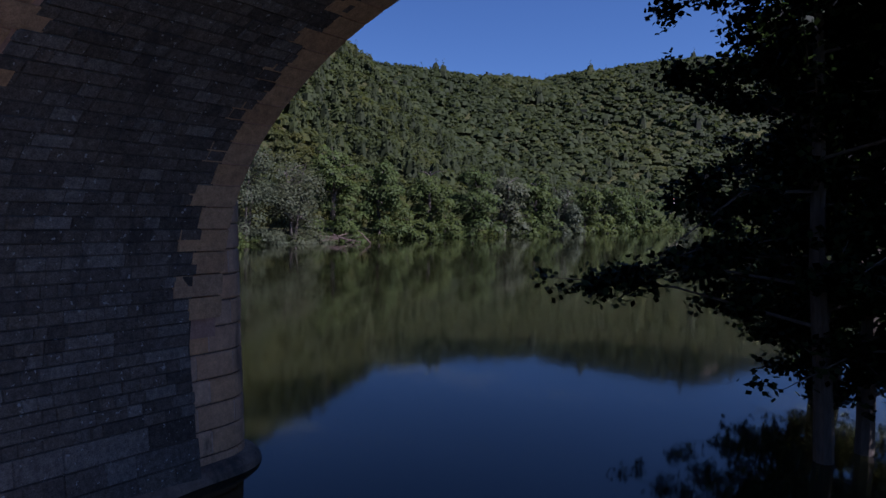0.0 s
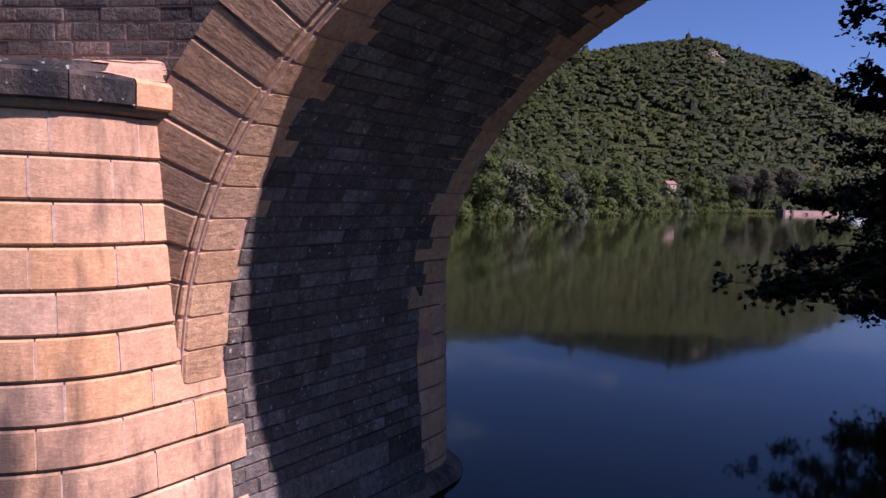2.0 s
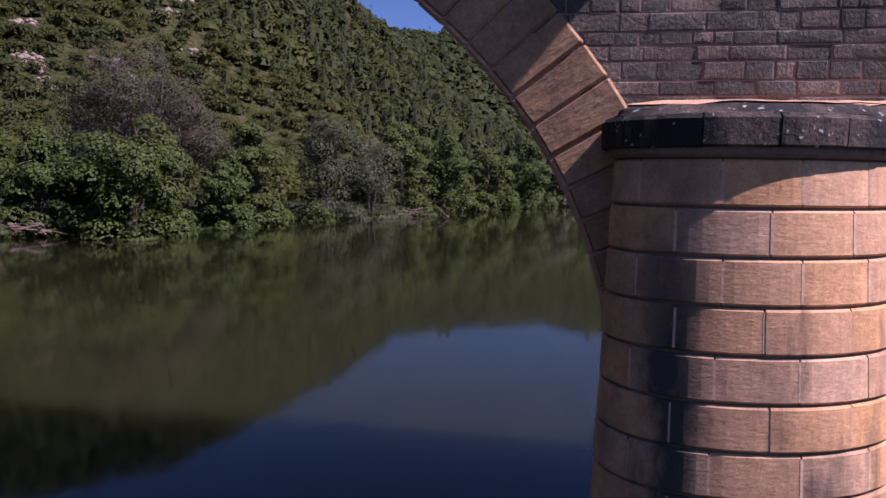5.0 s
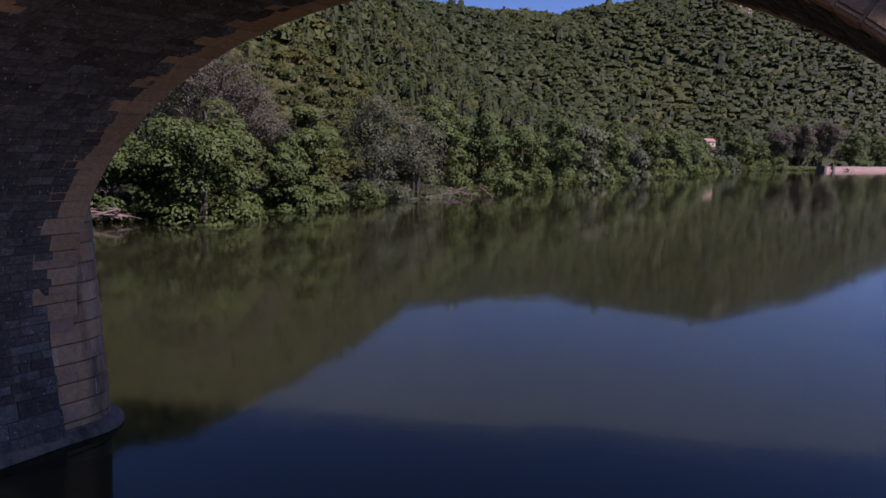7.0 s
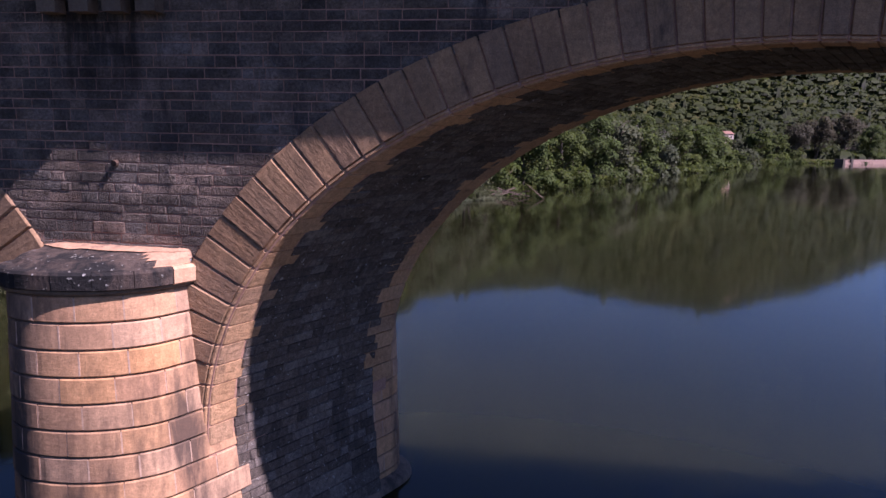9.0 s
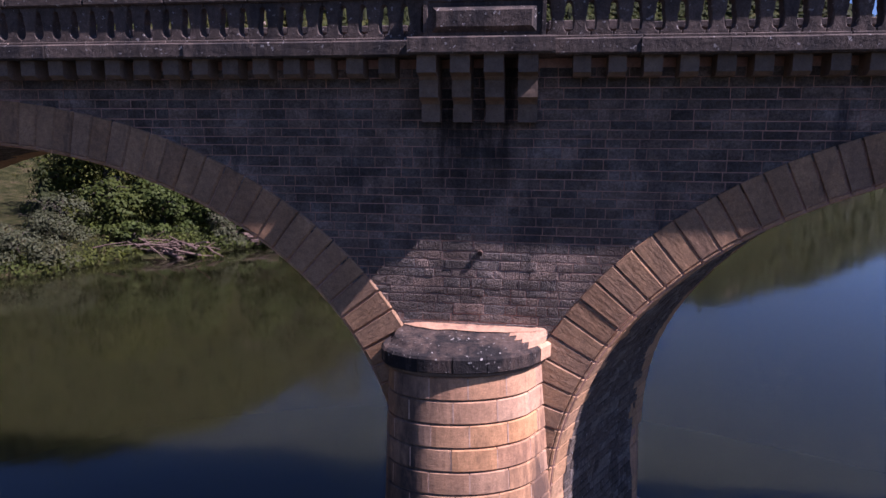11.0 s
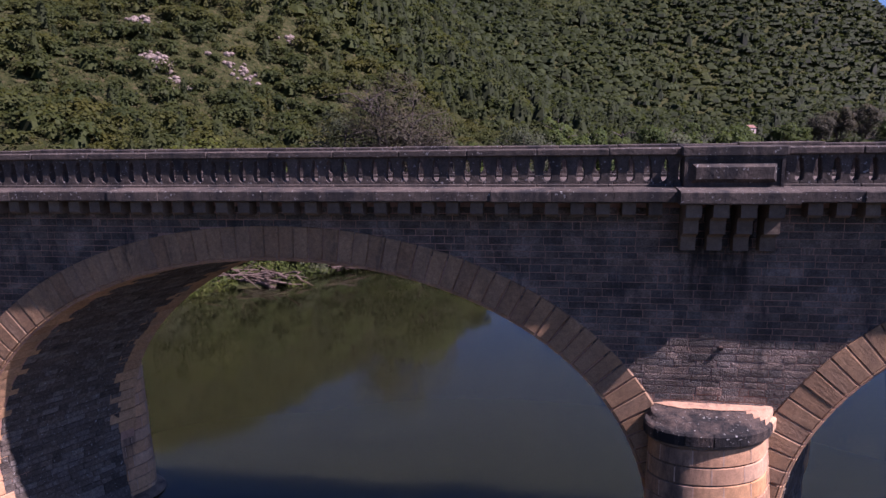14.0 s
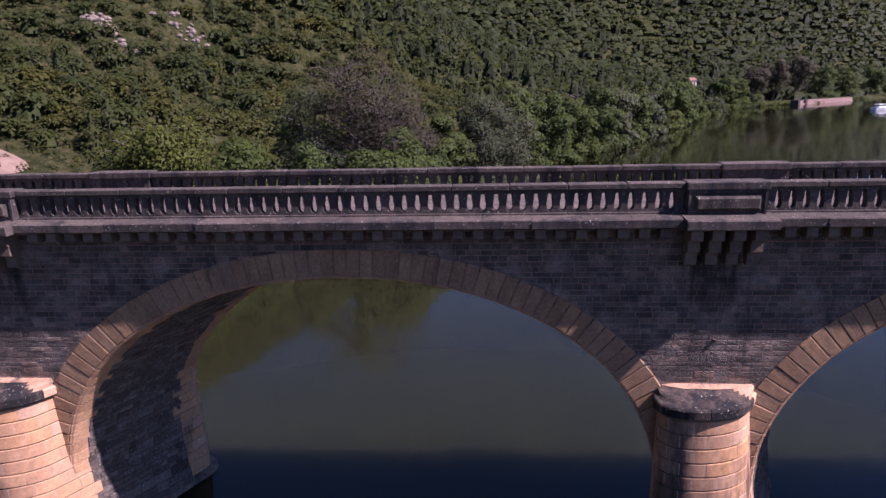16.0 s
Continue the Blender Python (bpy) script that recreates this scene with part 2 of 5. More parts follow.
def ground_material():
    m, nt, bsdf = material("bank_ground")
    pos = world_coord(nt)
    a = ramp(nt, noise_tex(nt, pos, 0.9, 9.0, 0.72), [(0.4, (0.026, 0.03, 0.009)), (0.49, (0.044, 0.048, 0.016)), (0.56, (0.066, 0.062, 0.024)), (0.66, (0.11, 0.085, 0.045))])
    pale = ramp(nt, noise_tex(nt, pos, 0.035, 6.0, 0.72), [(0.66, (0, 0, 0)), (0.74, (1, 1, 1))])
    col = mix(nt, pale, a, (0.24, 0.18, 0.12))
    nt.links.new(col, bsdf.inputs["Base Color"])
    bsdf.inputs["Roughness"].default_value = 0.95
    bsdf.inputs["Specular IOR Level"].default_value = 0.1
    bump(nt, bsdf, noise_tex(nt, pos, 1.6, 8.0, 0.78), 1.0, 0.5)
    return m


GROUND = ground_material()


def plain(name, a, b, scale=3.0, rough=0.7, metal=0.0):
    m, nt, bsdf = material(name)
    pos = world_coord(nt)
    nt.links.new(ramp(nt, noise_tex(nt, pos, scale, 5.0, 0.65), [(0.35, a), (0.65, b)]), bsdf.inputs["Base Color"])
    bsdf.inputs["Roughness"].default_value, bsdf.inputs["Metallic"].default_value = rough, metal
    return m


LIMESTONE = plain("pale_limestone", (0.15, 0.115, 0.088), (0.32, 0.245, 0.2), 1.5, 0.95)
SANDY = plain("sandy_field_soil", (0.2, 0.125, 0.085), (0.29, 0.19, 0.14), 0.8, 0.95)
WHITE_PAINT = plain("white_boat_paint", (0.72, 0.72, 0.7), (0.82, 0.82, 0.8), 2.0, 0.35)
PLASTER = plain("pale_plaster", (0.5, 0.38, 0.33), (0.6, 0.47, 0.41), 1.0, 0.9)
ROOF_TILE = plain("red_roof_tiles", (0.2, 0.1, 0.07), (0.28, 0.14, 0.1), 2.0, 0.85)
QUAY_STONE = plain("pink_quay_stone", (0.24, 0.15, 0.12), (0.36, 0.24, 0.19), 0.7, 0.9)
DARK_GLASS = plain("dark_window_glass", (0.02, 0.022, 0.025), (0.03, 0.032, 0.036), 2.0, 0.08)
IRON = plain("rusty_iron", (0.05, 0.03, 0.022), (0.1, 0.055, 0.035), 20.0, 0.8)


# ---- helpers for building ----
def mesh_from(name, verts, faces, mat, smooth=False):
    me = bpy.data.meshes.new(name)
    me.from_pydata([tuple(v) for v in verts], [], faces)
    me.materials.append(mat)
    if smooth:
        me.polygons.foreach_set("use_smooth", [True] * len(me.polygons))
    me.update()
    return me


def child(name, me, parent, at=None, label=""):
    ob = new(name, me)
    ob.parent = parent
    if at is not None:
        ob.matrix_basis = at
    if label:
        tagged(ob, label)
    return ob


def part(name, bm, mat, parent, label="", smooth=False):
    bmesh.ops.recalc_face_normals(bm, faces=bm.faces)
    me = bpy.data.meshes.new(name)
    bm.to_mesh(me)
    bm.free()
    me.materials.append(mat)
    if smooth:
        me.polygons.foreach_set("use_smooth", [True] * len(me.polygons))
    return child(name, me, parent, None, label)


def box(bm, x0, x1, y0, y1, z0, z1, bevel=0.0):
    made = bmesh.ops.create_cube(bm, size=1.0, matrix=Matrix.Translation(((x0 + x1) / 2, (y0 + y1) / 2, (z0 + z1) / 2)) @ Matrix.Diagonal((x1 - x0, y1 - y0, z1 - z0, 1)))
    if bevel:
        edges = list({e for v in made["verts"] for e in v.link_edges})
        bmesh.ops.bevel(bm, geom=edges, offset=bevel, segments=1, affect="EDGES")


def box_mesh(name, x0, x1, y0, y1, z0, z1, mat, bevel=0.0):
    bm = bmesh.new()
    box(bm, x0, x1, y0, y1, z0, z1, bevel)
    bmesh.ops.recalc_face_normals(bm, faces=bm.faces)
    me = bpy.data.meshes.new(name)
    bm.to_mesh(me)
    bm.free()
    me.materials.append(mat)
    return me


def tube(bm, pts, radii, sides=7):
    """A tapered limb through the points."""
    rings = []
    for i, p in enumerate(pts):
        p = Vector(p)
        d = (Vector(pts[min(i + 1, len(pts) - 1)]) - Vector(pts[max(i - 1, 0)])).normalized()
        q = d.to_track_quat("Z", "Y")
        rings.append([bm.verts.new(p + q @ Vector((radii[i] * math.cos(a), radii[i] * math.sin(a), 0))) for a in (2 * math.pi * k / sides for k in range(sides))])
    for a, b in zip(rings, rings[1:]):
        for k in range(sides):
            bm.faces.new((a[k], a[(k + 1) % sides], b[(k + 1) % sides], b[k]))
    bm.faces.new(rings[0][::-1])
    bm.faces.new(rings[-1])

# ---- the bridge: plan numbers ----
SK = 0.52                     # sideways run of the barrel for each metre across
WIDTH = 3.9                   # from face to face
PIERS = [20.13, 0.13, -19.87, -39.87]
ARCHES = [10.13, -9.87, -29.87]
HALF, SPRING, RISE, POWER = 8.64, 2.5, 6.22, 2.1
BATTER = 0.083
COS = 1 / math.sqrt(1 + SK * SK)
ALONG = Vector((SK * COS, COS, 0))        # direction of the piers' long axis
ACROSS = Vector((COS, -SK * COS, 0))
CAP_TOP, CAP_LOW = 5.48, 5.21
BACK = -0.07                  # the downstream noses stand this much further along the bridge
FLARE = 0.1                   # how much the pier thickens towards its downstream end
SLANT = 0.7                   # 0: the nose is square to the pier's axis; 1: it runs with the bridge's face
NOSE = 0.82                   # how far the rounded nose stands out, as a share of a half circle
COURSE = 0.399
rng = random.Random(7)


def intrados():
    """The arch's inner line from one foot to the other: points (dx, z), evenly spaced along it, and outward normals."""
    pts = []
    n = 1600
    for i in range(n + 1):
        a = math.pi * (1 - i / n)
        c, s = math.cos(a), math.sin(a)
        pts.append((math.copysign(HALF * abs(c) ** (2 / POWER), c), SPRING + RISE * abs(s) ** (2 / POWER)))
    return pts


def resample(pts, n):
    d = [0.0]
    for p, q in zip(pts, pts[1:]):
        d.append(d[-1] + math.hypot(q[0] - p[0], q[1] - p[1]))
    xs = np.interp(np.linspace(0, d[-1], n + 1), d, [p[0] for p in pts])
    zs = np.interp(np.linspace(0, d[-1], n + 1), d, [p[1] for p in pts])
    return list(zip(xs, zs)), d[-1]


def normals(pts):
    out = []
    for i in range(len(pts)):
        a, b = pts[max(i - 1, 0)], pts[min(i + 1, len(pts) - 1)]
        dx, dz = b[0] - a[0], b[1] - a[1]
        k = math.hypot(dx, dz)
        out.append((-dz / k, dx / k))
    return out


CURVE = intrados()
NV = 69
RING, RING_LEN = resample(CURVE, NV)
RING_N = normals(RING)


def ring_thickness(z):
    return 1.0 - 0.17 * max(0.0, min(1.0, (z - SPRING) / RISE))


def extrados_half(z):
    """Half the width between the outer edges of the ring at height z, or None above it."""
    best = None
    for (x, zz), (nx, nz) in zip(RING, RING_N):
        t = ring_thickness(zz)
        ox, oz = x + nx * t, zz + nz * t
        if ox >= 0 and (best is None or abs(oz - z) < best[0]):
            best = (abs(oz - z), ox)
    top = SPRING + RISE + ring_thickness(99)
    return None if z > top + 0.03 else best[1]


def skewed(x, y, z):
    return (x + SK * y, y, z)


bridge = tagged(new("bridge"), "old stone arch bridge of sandstone with balustraded parapets over a river", "bridge", kind="structure")

# ---- core: spandrels and barrels as one shell behind the facing ----
core_v, core_f = [], []
X0, X1, TOP = -58.0, 38.0, 10.15
line = [(X0, -2.5), (PIERS[-1] - 1.5, -2.5), (PIERS[-1] - 1.45, 2.2)]
for cx in sorted(ARCHES):
    fine, _ = resample(CURVE, 72)
    k = 0.02
    line += [(cx - HALF - k, 2.2)] + [(cx + x + nx * k, z + nz * k) for (x, z), (nx, nz) in zip(fine, normals(fine))] + [(cx + HALF + k, 2.2)]
line += [(PIERS[0] + 1.45, 2.2), (PIERS[0] + 1.5, -2.5), (X1, -2.5)]
for x, z in line:
    for y in (0.042, WIDTH - 0.042):
        core_v += [skewed(x, y, z), skewed(x, y, TOP)]
for i in range(len(line) - 1):
    a, b = 4 * i, 4 * i + 4
    core_f += [(a, b, b + 1, a + 1), (a + 2, a + 3, b + 3, b + 2), (a, a + 2, b + 2, b), (a + 1, b + 1, b + 3, a + 3)]
core_f += [(0, 1, 3, 2), (len(core_v) - 4, len(core_v) - 2, len(core_v) - 1, len(core_v) - 3)]
core = child("spandrel_wall", mesh_from("spandrel_wall", core_v, core_f, MORTAR), bridge, None, "dark weathered rubble wall with pink mortar joints")


# ---- voussoirs ----
def flare(x, z):
    """The thickening of the pier's flank at its downstream end, low down."""
    t = max(0.0, min(1.0, (5.2 - z) / 2.7))
    return FLARE * t * t * (3 - 2 * t) if x < 0 else 0.0


def voussoir_mesh(i, deep, wide=0.0):
    """One wedge of the ring, its face proud of the wall, edges chamfered, the arris cut back."""
    gap, cham = 0.013, 0.018
    (xa, za), (xb, zb) = RING[i], RING[i + 1]
    na, nb = RING_N[i], RING_N[i + 1]
    ta, tb = ring_thickness(za), ring_thickness(zb)
    ux, uz = xb - xa, zb - za
    k = math.hypot(ux, uz)
    ux, uz = ux / k, uz / k
    jit = 0.006 * math.sin(i * 7.3) + 0.004 * math.sin(i * 2.9)

    def corner(end, r):
        (x, z), (nx, nz), t, g = ((xa, za), na, ta, gap) if end == 0 else ((xb, zb), nb, tb, -gap)
        return x + nx * r * t + ux * g - wide * flare(-x, z), z + nz * r * t + uz * g

    v, grain, darkening = [], [], []
    prof = [(1.0, deep), (1.0, 0.018), (0.984, jit), (0.112, jit), (0.106, 0.045), (0.09, 0.045), (0.083, 0.012), (0.05, 0.012), (0.043, 0.05), (0.02, 0.05), (0.0, 0.06), (0.0, deep)]
    for end, inset, sink in ((0, 0.0, 0.03), (0, cham, 0.0), (1, -cham, 0.0), (1, 0.0, 0.03)):
        for r, y in prof:
            x, z = corner(end, r)
            v.append(skewed(x + ux * inset, y if y == deep else y + sink, z + uz * inset))
            # the ring's front is mixed darker than its inner side
            darkening.append(0.4 if y < 0.03 and r > 0.09 else 0.0)
            grain.append((r * ta + 3.7 * i, (end * k + inset) + 1.9 * i, y * 1.3))
    m = len(prof)
    f = [tuple(range(m - 1, -1, -1)), tuple(3 * m + k for k in range(m))]
    for k in range(3):
        for a in range(m):
            b = (a + 1) % m
            f.append((k * m + a, k * m + b, (k + 1) * m + b, (k + 1) * m + a))
    me = mesh_from("voussoir", v, f, VOUSSOIR)
    att = me.attributes.new("grain", "FLOAT_VECTOR", "POINT")
    att.data.foreach_set("vector", [c for g in grain for c in g])
    me.attributes.new("darkening", "FLOAT", "POINT").data.foreach_set("value", darkening)
    return me


DEPTHS = [(0.44, 0.64)[i % 2] + 0.05 * math.sin(i * 3.1) for i in range(NV)]
VOUSSOIRS = [voussoir_mesh(i, d) for i, d in enumerate(DEPTHS)]
VOUSSOIRS_BACK = [voussoir_mesh(i, d + 0.12, 1.0) for i, d in enumerate(DEPTHS)]


# ---- soffit and inner pier faces: small coursed stones ----
def soffit_mesh():
    path = [(-HALF + 0.15, 0.05), (-HALF - 0.04, SPRING - 0.4), (-HALF, SPRING + 0.2)] + [p for p in CURVE[1:-1] if p[0] > 0 or p[1] > SPRING + 0.3] + [(HALF, SPRING), (HALF - 0.2, 0.05)]
    n = 164
    pts, _ = resample(path, n)
    low = [k for k, p in enumerate(pts) if p[1] > 1.05]
    foot = [(-HALF + 0.15, 0.05), (-HALF + 0.11, 0.42), (-HALF + 0.075, 0.74)]
    pts = foot + pts[low[0]:low[-1] + 1] + [(-x + 0.05, z) for x, z in foot[::-1]]
    n = len(pts) - 1
    nrm = normals(pts)
    v, f = [], []
    for i in range(n):
        y = 0.46 + rng.uniform(0, 0.05)
        end = WIDTH - 0.46 - rng.uniform(0, 0.05)
        while y < end - 0.1:
            dressed = i < 3 or i > n - 4
            w = min(rng.choice((0.15, 0.2, 0.26, 0.34, 0.44)) * rng.uniform(0.85, 1.15) * (2.4 if dressed else 1.0), end - y)
            lift = rng.uniform(-0.006, 0.022)
            g = 0.005
            b = len(v)
            for r, shrink in ((0.03, 0.0), (-lift, 0.009)):
                for end_i, yy in ((0, y), (1, y), (1, y + w), (0, y + w)):
                    (x, z), (nx, nz) = pts[i + end_i], nrm[i + end_i]
                    ox, oz = pts[i + 1 - end_i]
                    t = (g + shrink) / max(0.05, math.hypot(ox - x, oz - z))
                    sy = (g + shrink) * (1 if yy == y else -1)
                    v.append(skewed(x + (ox - x) * t + nx * r + flare(x, z) * yy / WIDTH, yy + sy, z + (oz - z) * t + nz * r))
            f += [(b + 4, b + 5, b + 1, b), (b + 5, b + 6, b + 2, b + 1), (b + 6, b + 7, b + 3, b + 2), (b + 7, b + 4, b, b + 3), (b + 7, b + 6, b + 5, b + 4)]
            y += w
    return mesh_from("soffit_stones", v, f, SOFFIT)


SOFFIT_ME = soffit_mesh()
lining_v, lining_f = [], []
fine, _ = resample([(-HALF + 0.18, -0.5), (-HALF - 0.04, SPRING - 0.4), (-HALF, SPRING + 0.2)] + [p for p in CURVE[1:-1] if p[0] > 0 or p[1] > SPRING + 0.3] + [(HALF, SPRING), (HALF - 0.23, -0.5)], 90)
for (x, z), (nx, nz) in zip(fine, normals(fine)):
    lining_v += [skewed(x + nx * 0.012, 0.49, z + nz * 0.012), skewed(x + nx * 0.012 + 0.87 * flare(x, z), WIDTH - 0.49, z + nz * 0.012)]
lining_f = [(2 * i, 2 * i + 1, 2 * i + 3, 2 * i + 2) for i in range(len(fine) - 1)]
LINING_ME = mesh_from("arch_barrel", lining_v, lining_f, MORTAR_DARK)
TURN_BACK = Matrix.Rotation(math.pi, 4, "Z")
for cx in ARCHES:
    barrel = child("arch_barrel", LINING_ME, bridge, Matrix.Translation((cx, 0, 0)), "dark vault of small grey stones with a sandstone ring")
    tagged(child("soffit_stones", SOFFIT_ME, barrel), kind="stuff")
    back = Matrix.Translation((SK * WIDTH, WIDTH, 0)) @ TURN_BACK
    for me, other in zip(VOUSSOIRS, VOUSSOIRS_BACK):
        child("voussoir", me, barrel)
        child("voussoir", other, barrel, back)


# ---- piers ----
def outline(r, y_end, n=20, cx=-0.28):
    """Half the pier's plan from the far left flank round the nose to the right flank, in the pier's own plan: points and outward normals."""
    c = Vector((cx, -0.22, 0))
    nose = []
    for k in range(n + 1):
        a = math.pi * (1 - k / n)
        side = r * (0.87 if k < n / 2 else 1.0)
        straight = ACROSS * math.cos(a) * side - ALONG * math.sin(a) * r * NOSE
        slanted = Vector((math.cos(a) * side / COS, 0, 0)) - ALONG * math.sin(a) * r * NOSE
        nose.append(c + straight.lerp(slanted, SLANT))
    left, right = nose[0], nose[-1]
    run_l, run_r = (y_end - left.y) / COS, (y_end - right.y) / COS
    line = [left + ALONG * run_l * k / 3 for k in (3, 2, 1)] + nose + [right + ALONG * run_r * k / 3 for k in (1, 2, 3)]
    pts = []
    for k, p in enumerate(line):
        d = (line[min(k + 1, len(line) - 1)] - line[max(k - 1, 0)]).normalized()
        pts.append((p, -ACROSS if k < 3 else ACROSS if k > n + 3 else Vector((d.y, -d.x, 0))))
    return pts


def pier_radius(z):
    return 1.16 + 0.0523 * (5.04 - z)


def pier_shift(z):
    return -0.28 + 0.0215 * (5.04 - z)


def walk_outline(z, y_end, n=64):
    pts = outline(pier_radius(z), y_end, 40, pier_shift(z))
    d = [0.0]
    for (p, _), (q, _) in zip(pts, pts[1:]):
        d.append(d[-1] + (q - p).length)
    return pts, d


def at_length(pts, d, s):
    s = max(0.0, min(d[-1], s))
    for k in range(len(d) - 1):
        if s <= d[k + 1]:
            t = (s - d[k]) / max(1e-9, d[k + 1] - d[k])
            return pts[k][0].lerp(pts[k + 1][0], t), pts[k][1].lerp(pts[k + 1][1], t).normalized()


BED_TOP = 5.13
N_COURSES = 13
JOINTS = []


def pier_blocks():
    """The dressed blocks of one nose, course by course."""
    out = []
    for c in range(N_COURSES):
        z1 = BED_TOP - c * COURSE
        z0 = z1 - COURSE
        y_end = 0.5 if c % 2 else 0.68
        lo, dlo = walk_outline(z0, y_end)
        hi, dhi = walk_outline(z1, y_end)
        bond = (0.076, 0.22, 0.365, 0.508, 0.652, 0.79, 0.92) if c % 2 else (0.066, 0.19, 0.313, 0.436, 0.56, 0.682, 0.82)
        cuts = [0.0] + [b + rng.uniform(-0.006, 0.006) for b in bond] + [1.0]
        JOINTS.extend((z0, z1, lo, dlo, hi, dhi, t) for t in cuts[1:-1])
        for a, b in zip(cuts, cuts[1:]):
            v, f, darkening = [], [], []
            n = 7
            jut = rng.uniform(-0.006, 0.008)
            for k in range(n + 1):
                t = a + (b - a) * k / n
                edge = 0.0085 / dlo[-1] * (1 if k == 0 else -1 if k == n else 0)
                pl, nl = at_length(lo, dlo, (t + edge) * dlo[-1])
                ph, nh = at_length(hi, dhi, (t + edge) * dhi[-1])
                bend = 0.004 if k in (0, n) else 0.0
                for p, nr, off, z in ((pl, nl, -0.09, z0 + 0.013), (pl, nl, jut - 0.02, z0 + 0.013), (pl, nl, jut - bend, z0 + 0.032),
                                      (ph, nh, jut - bend, z1 - 0.03), (ph, nh, jut - 0.018, z1 - 0.012), (ph, nh, -0.09, z1 - 0.012)):
                    q = p + nr * off
                    v.append((q.x, q.y, z))
                    # darker bands at set places round the nose, two of them stronger lower down
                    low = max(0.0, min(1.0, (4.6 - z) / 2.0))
                    darkening.append(math.exp(-((t - 0.365) / 0.06) ** 2) * (0.75 + 0.55 * low) + 0.7 * low * math.exp(-((t - 0.52) / 0.05) ** 2) + 0.5 * math.exp(-((t - 0.25) / 0.04) ** 2))
            for k in range(n):
                for r in range(5):
                    i = 6 * k + r
                    f.append((i, i + 6, i + 7, i + 1))
            f += [tuple(range(5, -1, -1)), tuple(6 * n + r for r in range(6))]
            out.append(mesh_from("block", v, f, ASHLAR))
            out[-1].attributes.new("darkening", "FLOAT", "POINT").data.foreach_set("value", darkening)
    return out


def stadium_ring(r, z, n=20, cx=-0.28, neck=0.0):
    """The whole closed plan of a pier at one height."""
    half = [p for p, _ in outline(r, 0.62, n, cx)]
    mid = Vector((SK * WIDTH / 2, WIDTH / 2, 0))
    other = [2 * mid - p + Vector((BACK, 0, 0)) for p in half]
    waist_a, waist_b = other[0] - ACROSS * neck + ALONG * 0.02, half[0] + ACROSS * neck - ALONG * 0.02
    return [(p.x, p.y, z) for p in half[1:] + [waist_a] + other[1:] + [waist_b]]


def loft(name, rings, mat, smooth=False):
    n = len(rings[0])
    v = [p for r in rings for p in r]
    f = [(k * n + i, k * n + (i + 1) % n, (k + 1) * n + (i + 1) % n, (k + 1) * n + i) for k in range(len(rings) - 1) for i in range(n)]
    f += [tuple(range(n - 1, -1, -1)), tuple((len(rings) - 1) * n + i for i in range(n))]
    return mesh_from(name, v, f, mat, smooth)


PIER_CORE = loft("pier", [stadium_ring(pier_radius(z) - 0.04, z, 20, pier_shift(z), 0.16) for z in (-1.0, 2.0, 5.15)], DENTIL)
PLINTH = loft("plinth", [stadium_ring(pier_radius(0) + o, z, 20, pier_shift(0)) for o, z in ((0.27, -2.5), (0.27, 0.02), (0.245, 0.1), (0.17, 0.17), (-0.05, 0.24))], PLINTH_SHADED)
BLOCKS = pier_blocks()


def pointing():
    """The pale mortar of the upright joints, almost flush with the blocks' faces."""
    v, f = [], []
    for z0, z1, lo, dlo, hi, dhi, t in JOINTS:
        b = len(v)
        for pts, d, z in ((lo, dlo, z0 + 0.034), (hi, dhi, z1 - 0.032)):
            for s in (-0.0125, 0.0125):
                p, nr = at_length(pts, d, t * d[-1] + s)
                for depth in (-0.06, -0.005):
                    q = p + nr * depth
                    v.append((q.x, q.y, z))
        f += [(b + 1, b + 3, b + 7, b + 5), (b, b + 1, b + 5, b + 4), (b + 3, b + 2, b + 6, b + 7)]
    return mesh_from("pointing", v, f, MORTAR_PALE)


POINTING = pointing()


def cap_arc(r, z, y_end=0.06, n=28):
    pts = [p for p, _ in outline(r, y_end, n)]
    return [(p.x, p.y, z) for p in pts if p.y <= y_end + 1e-6]


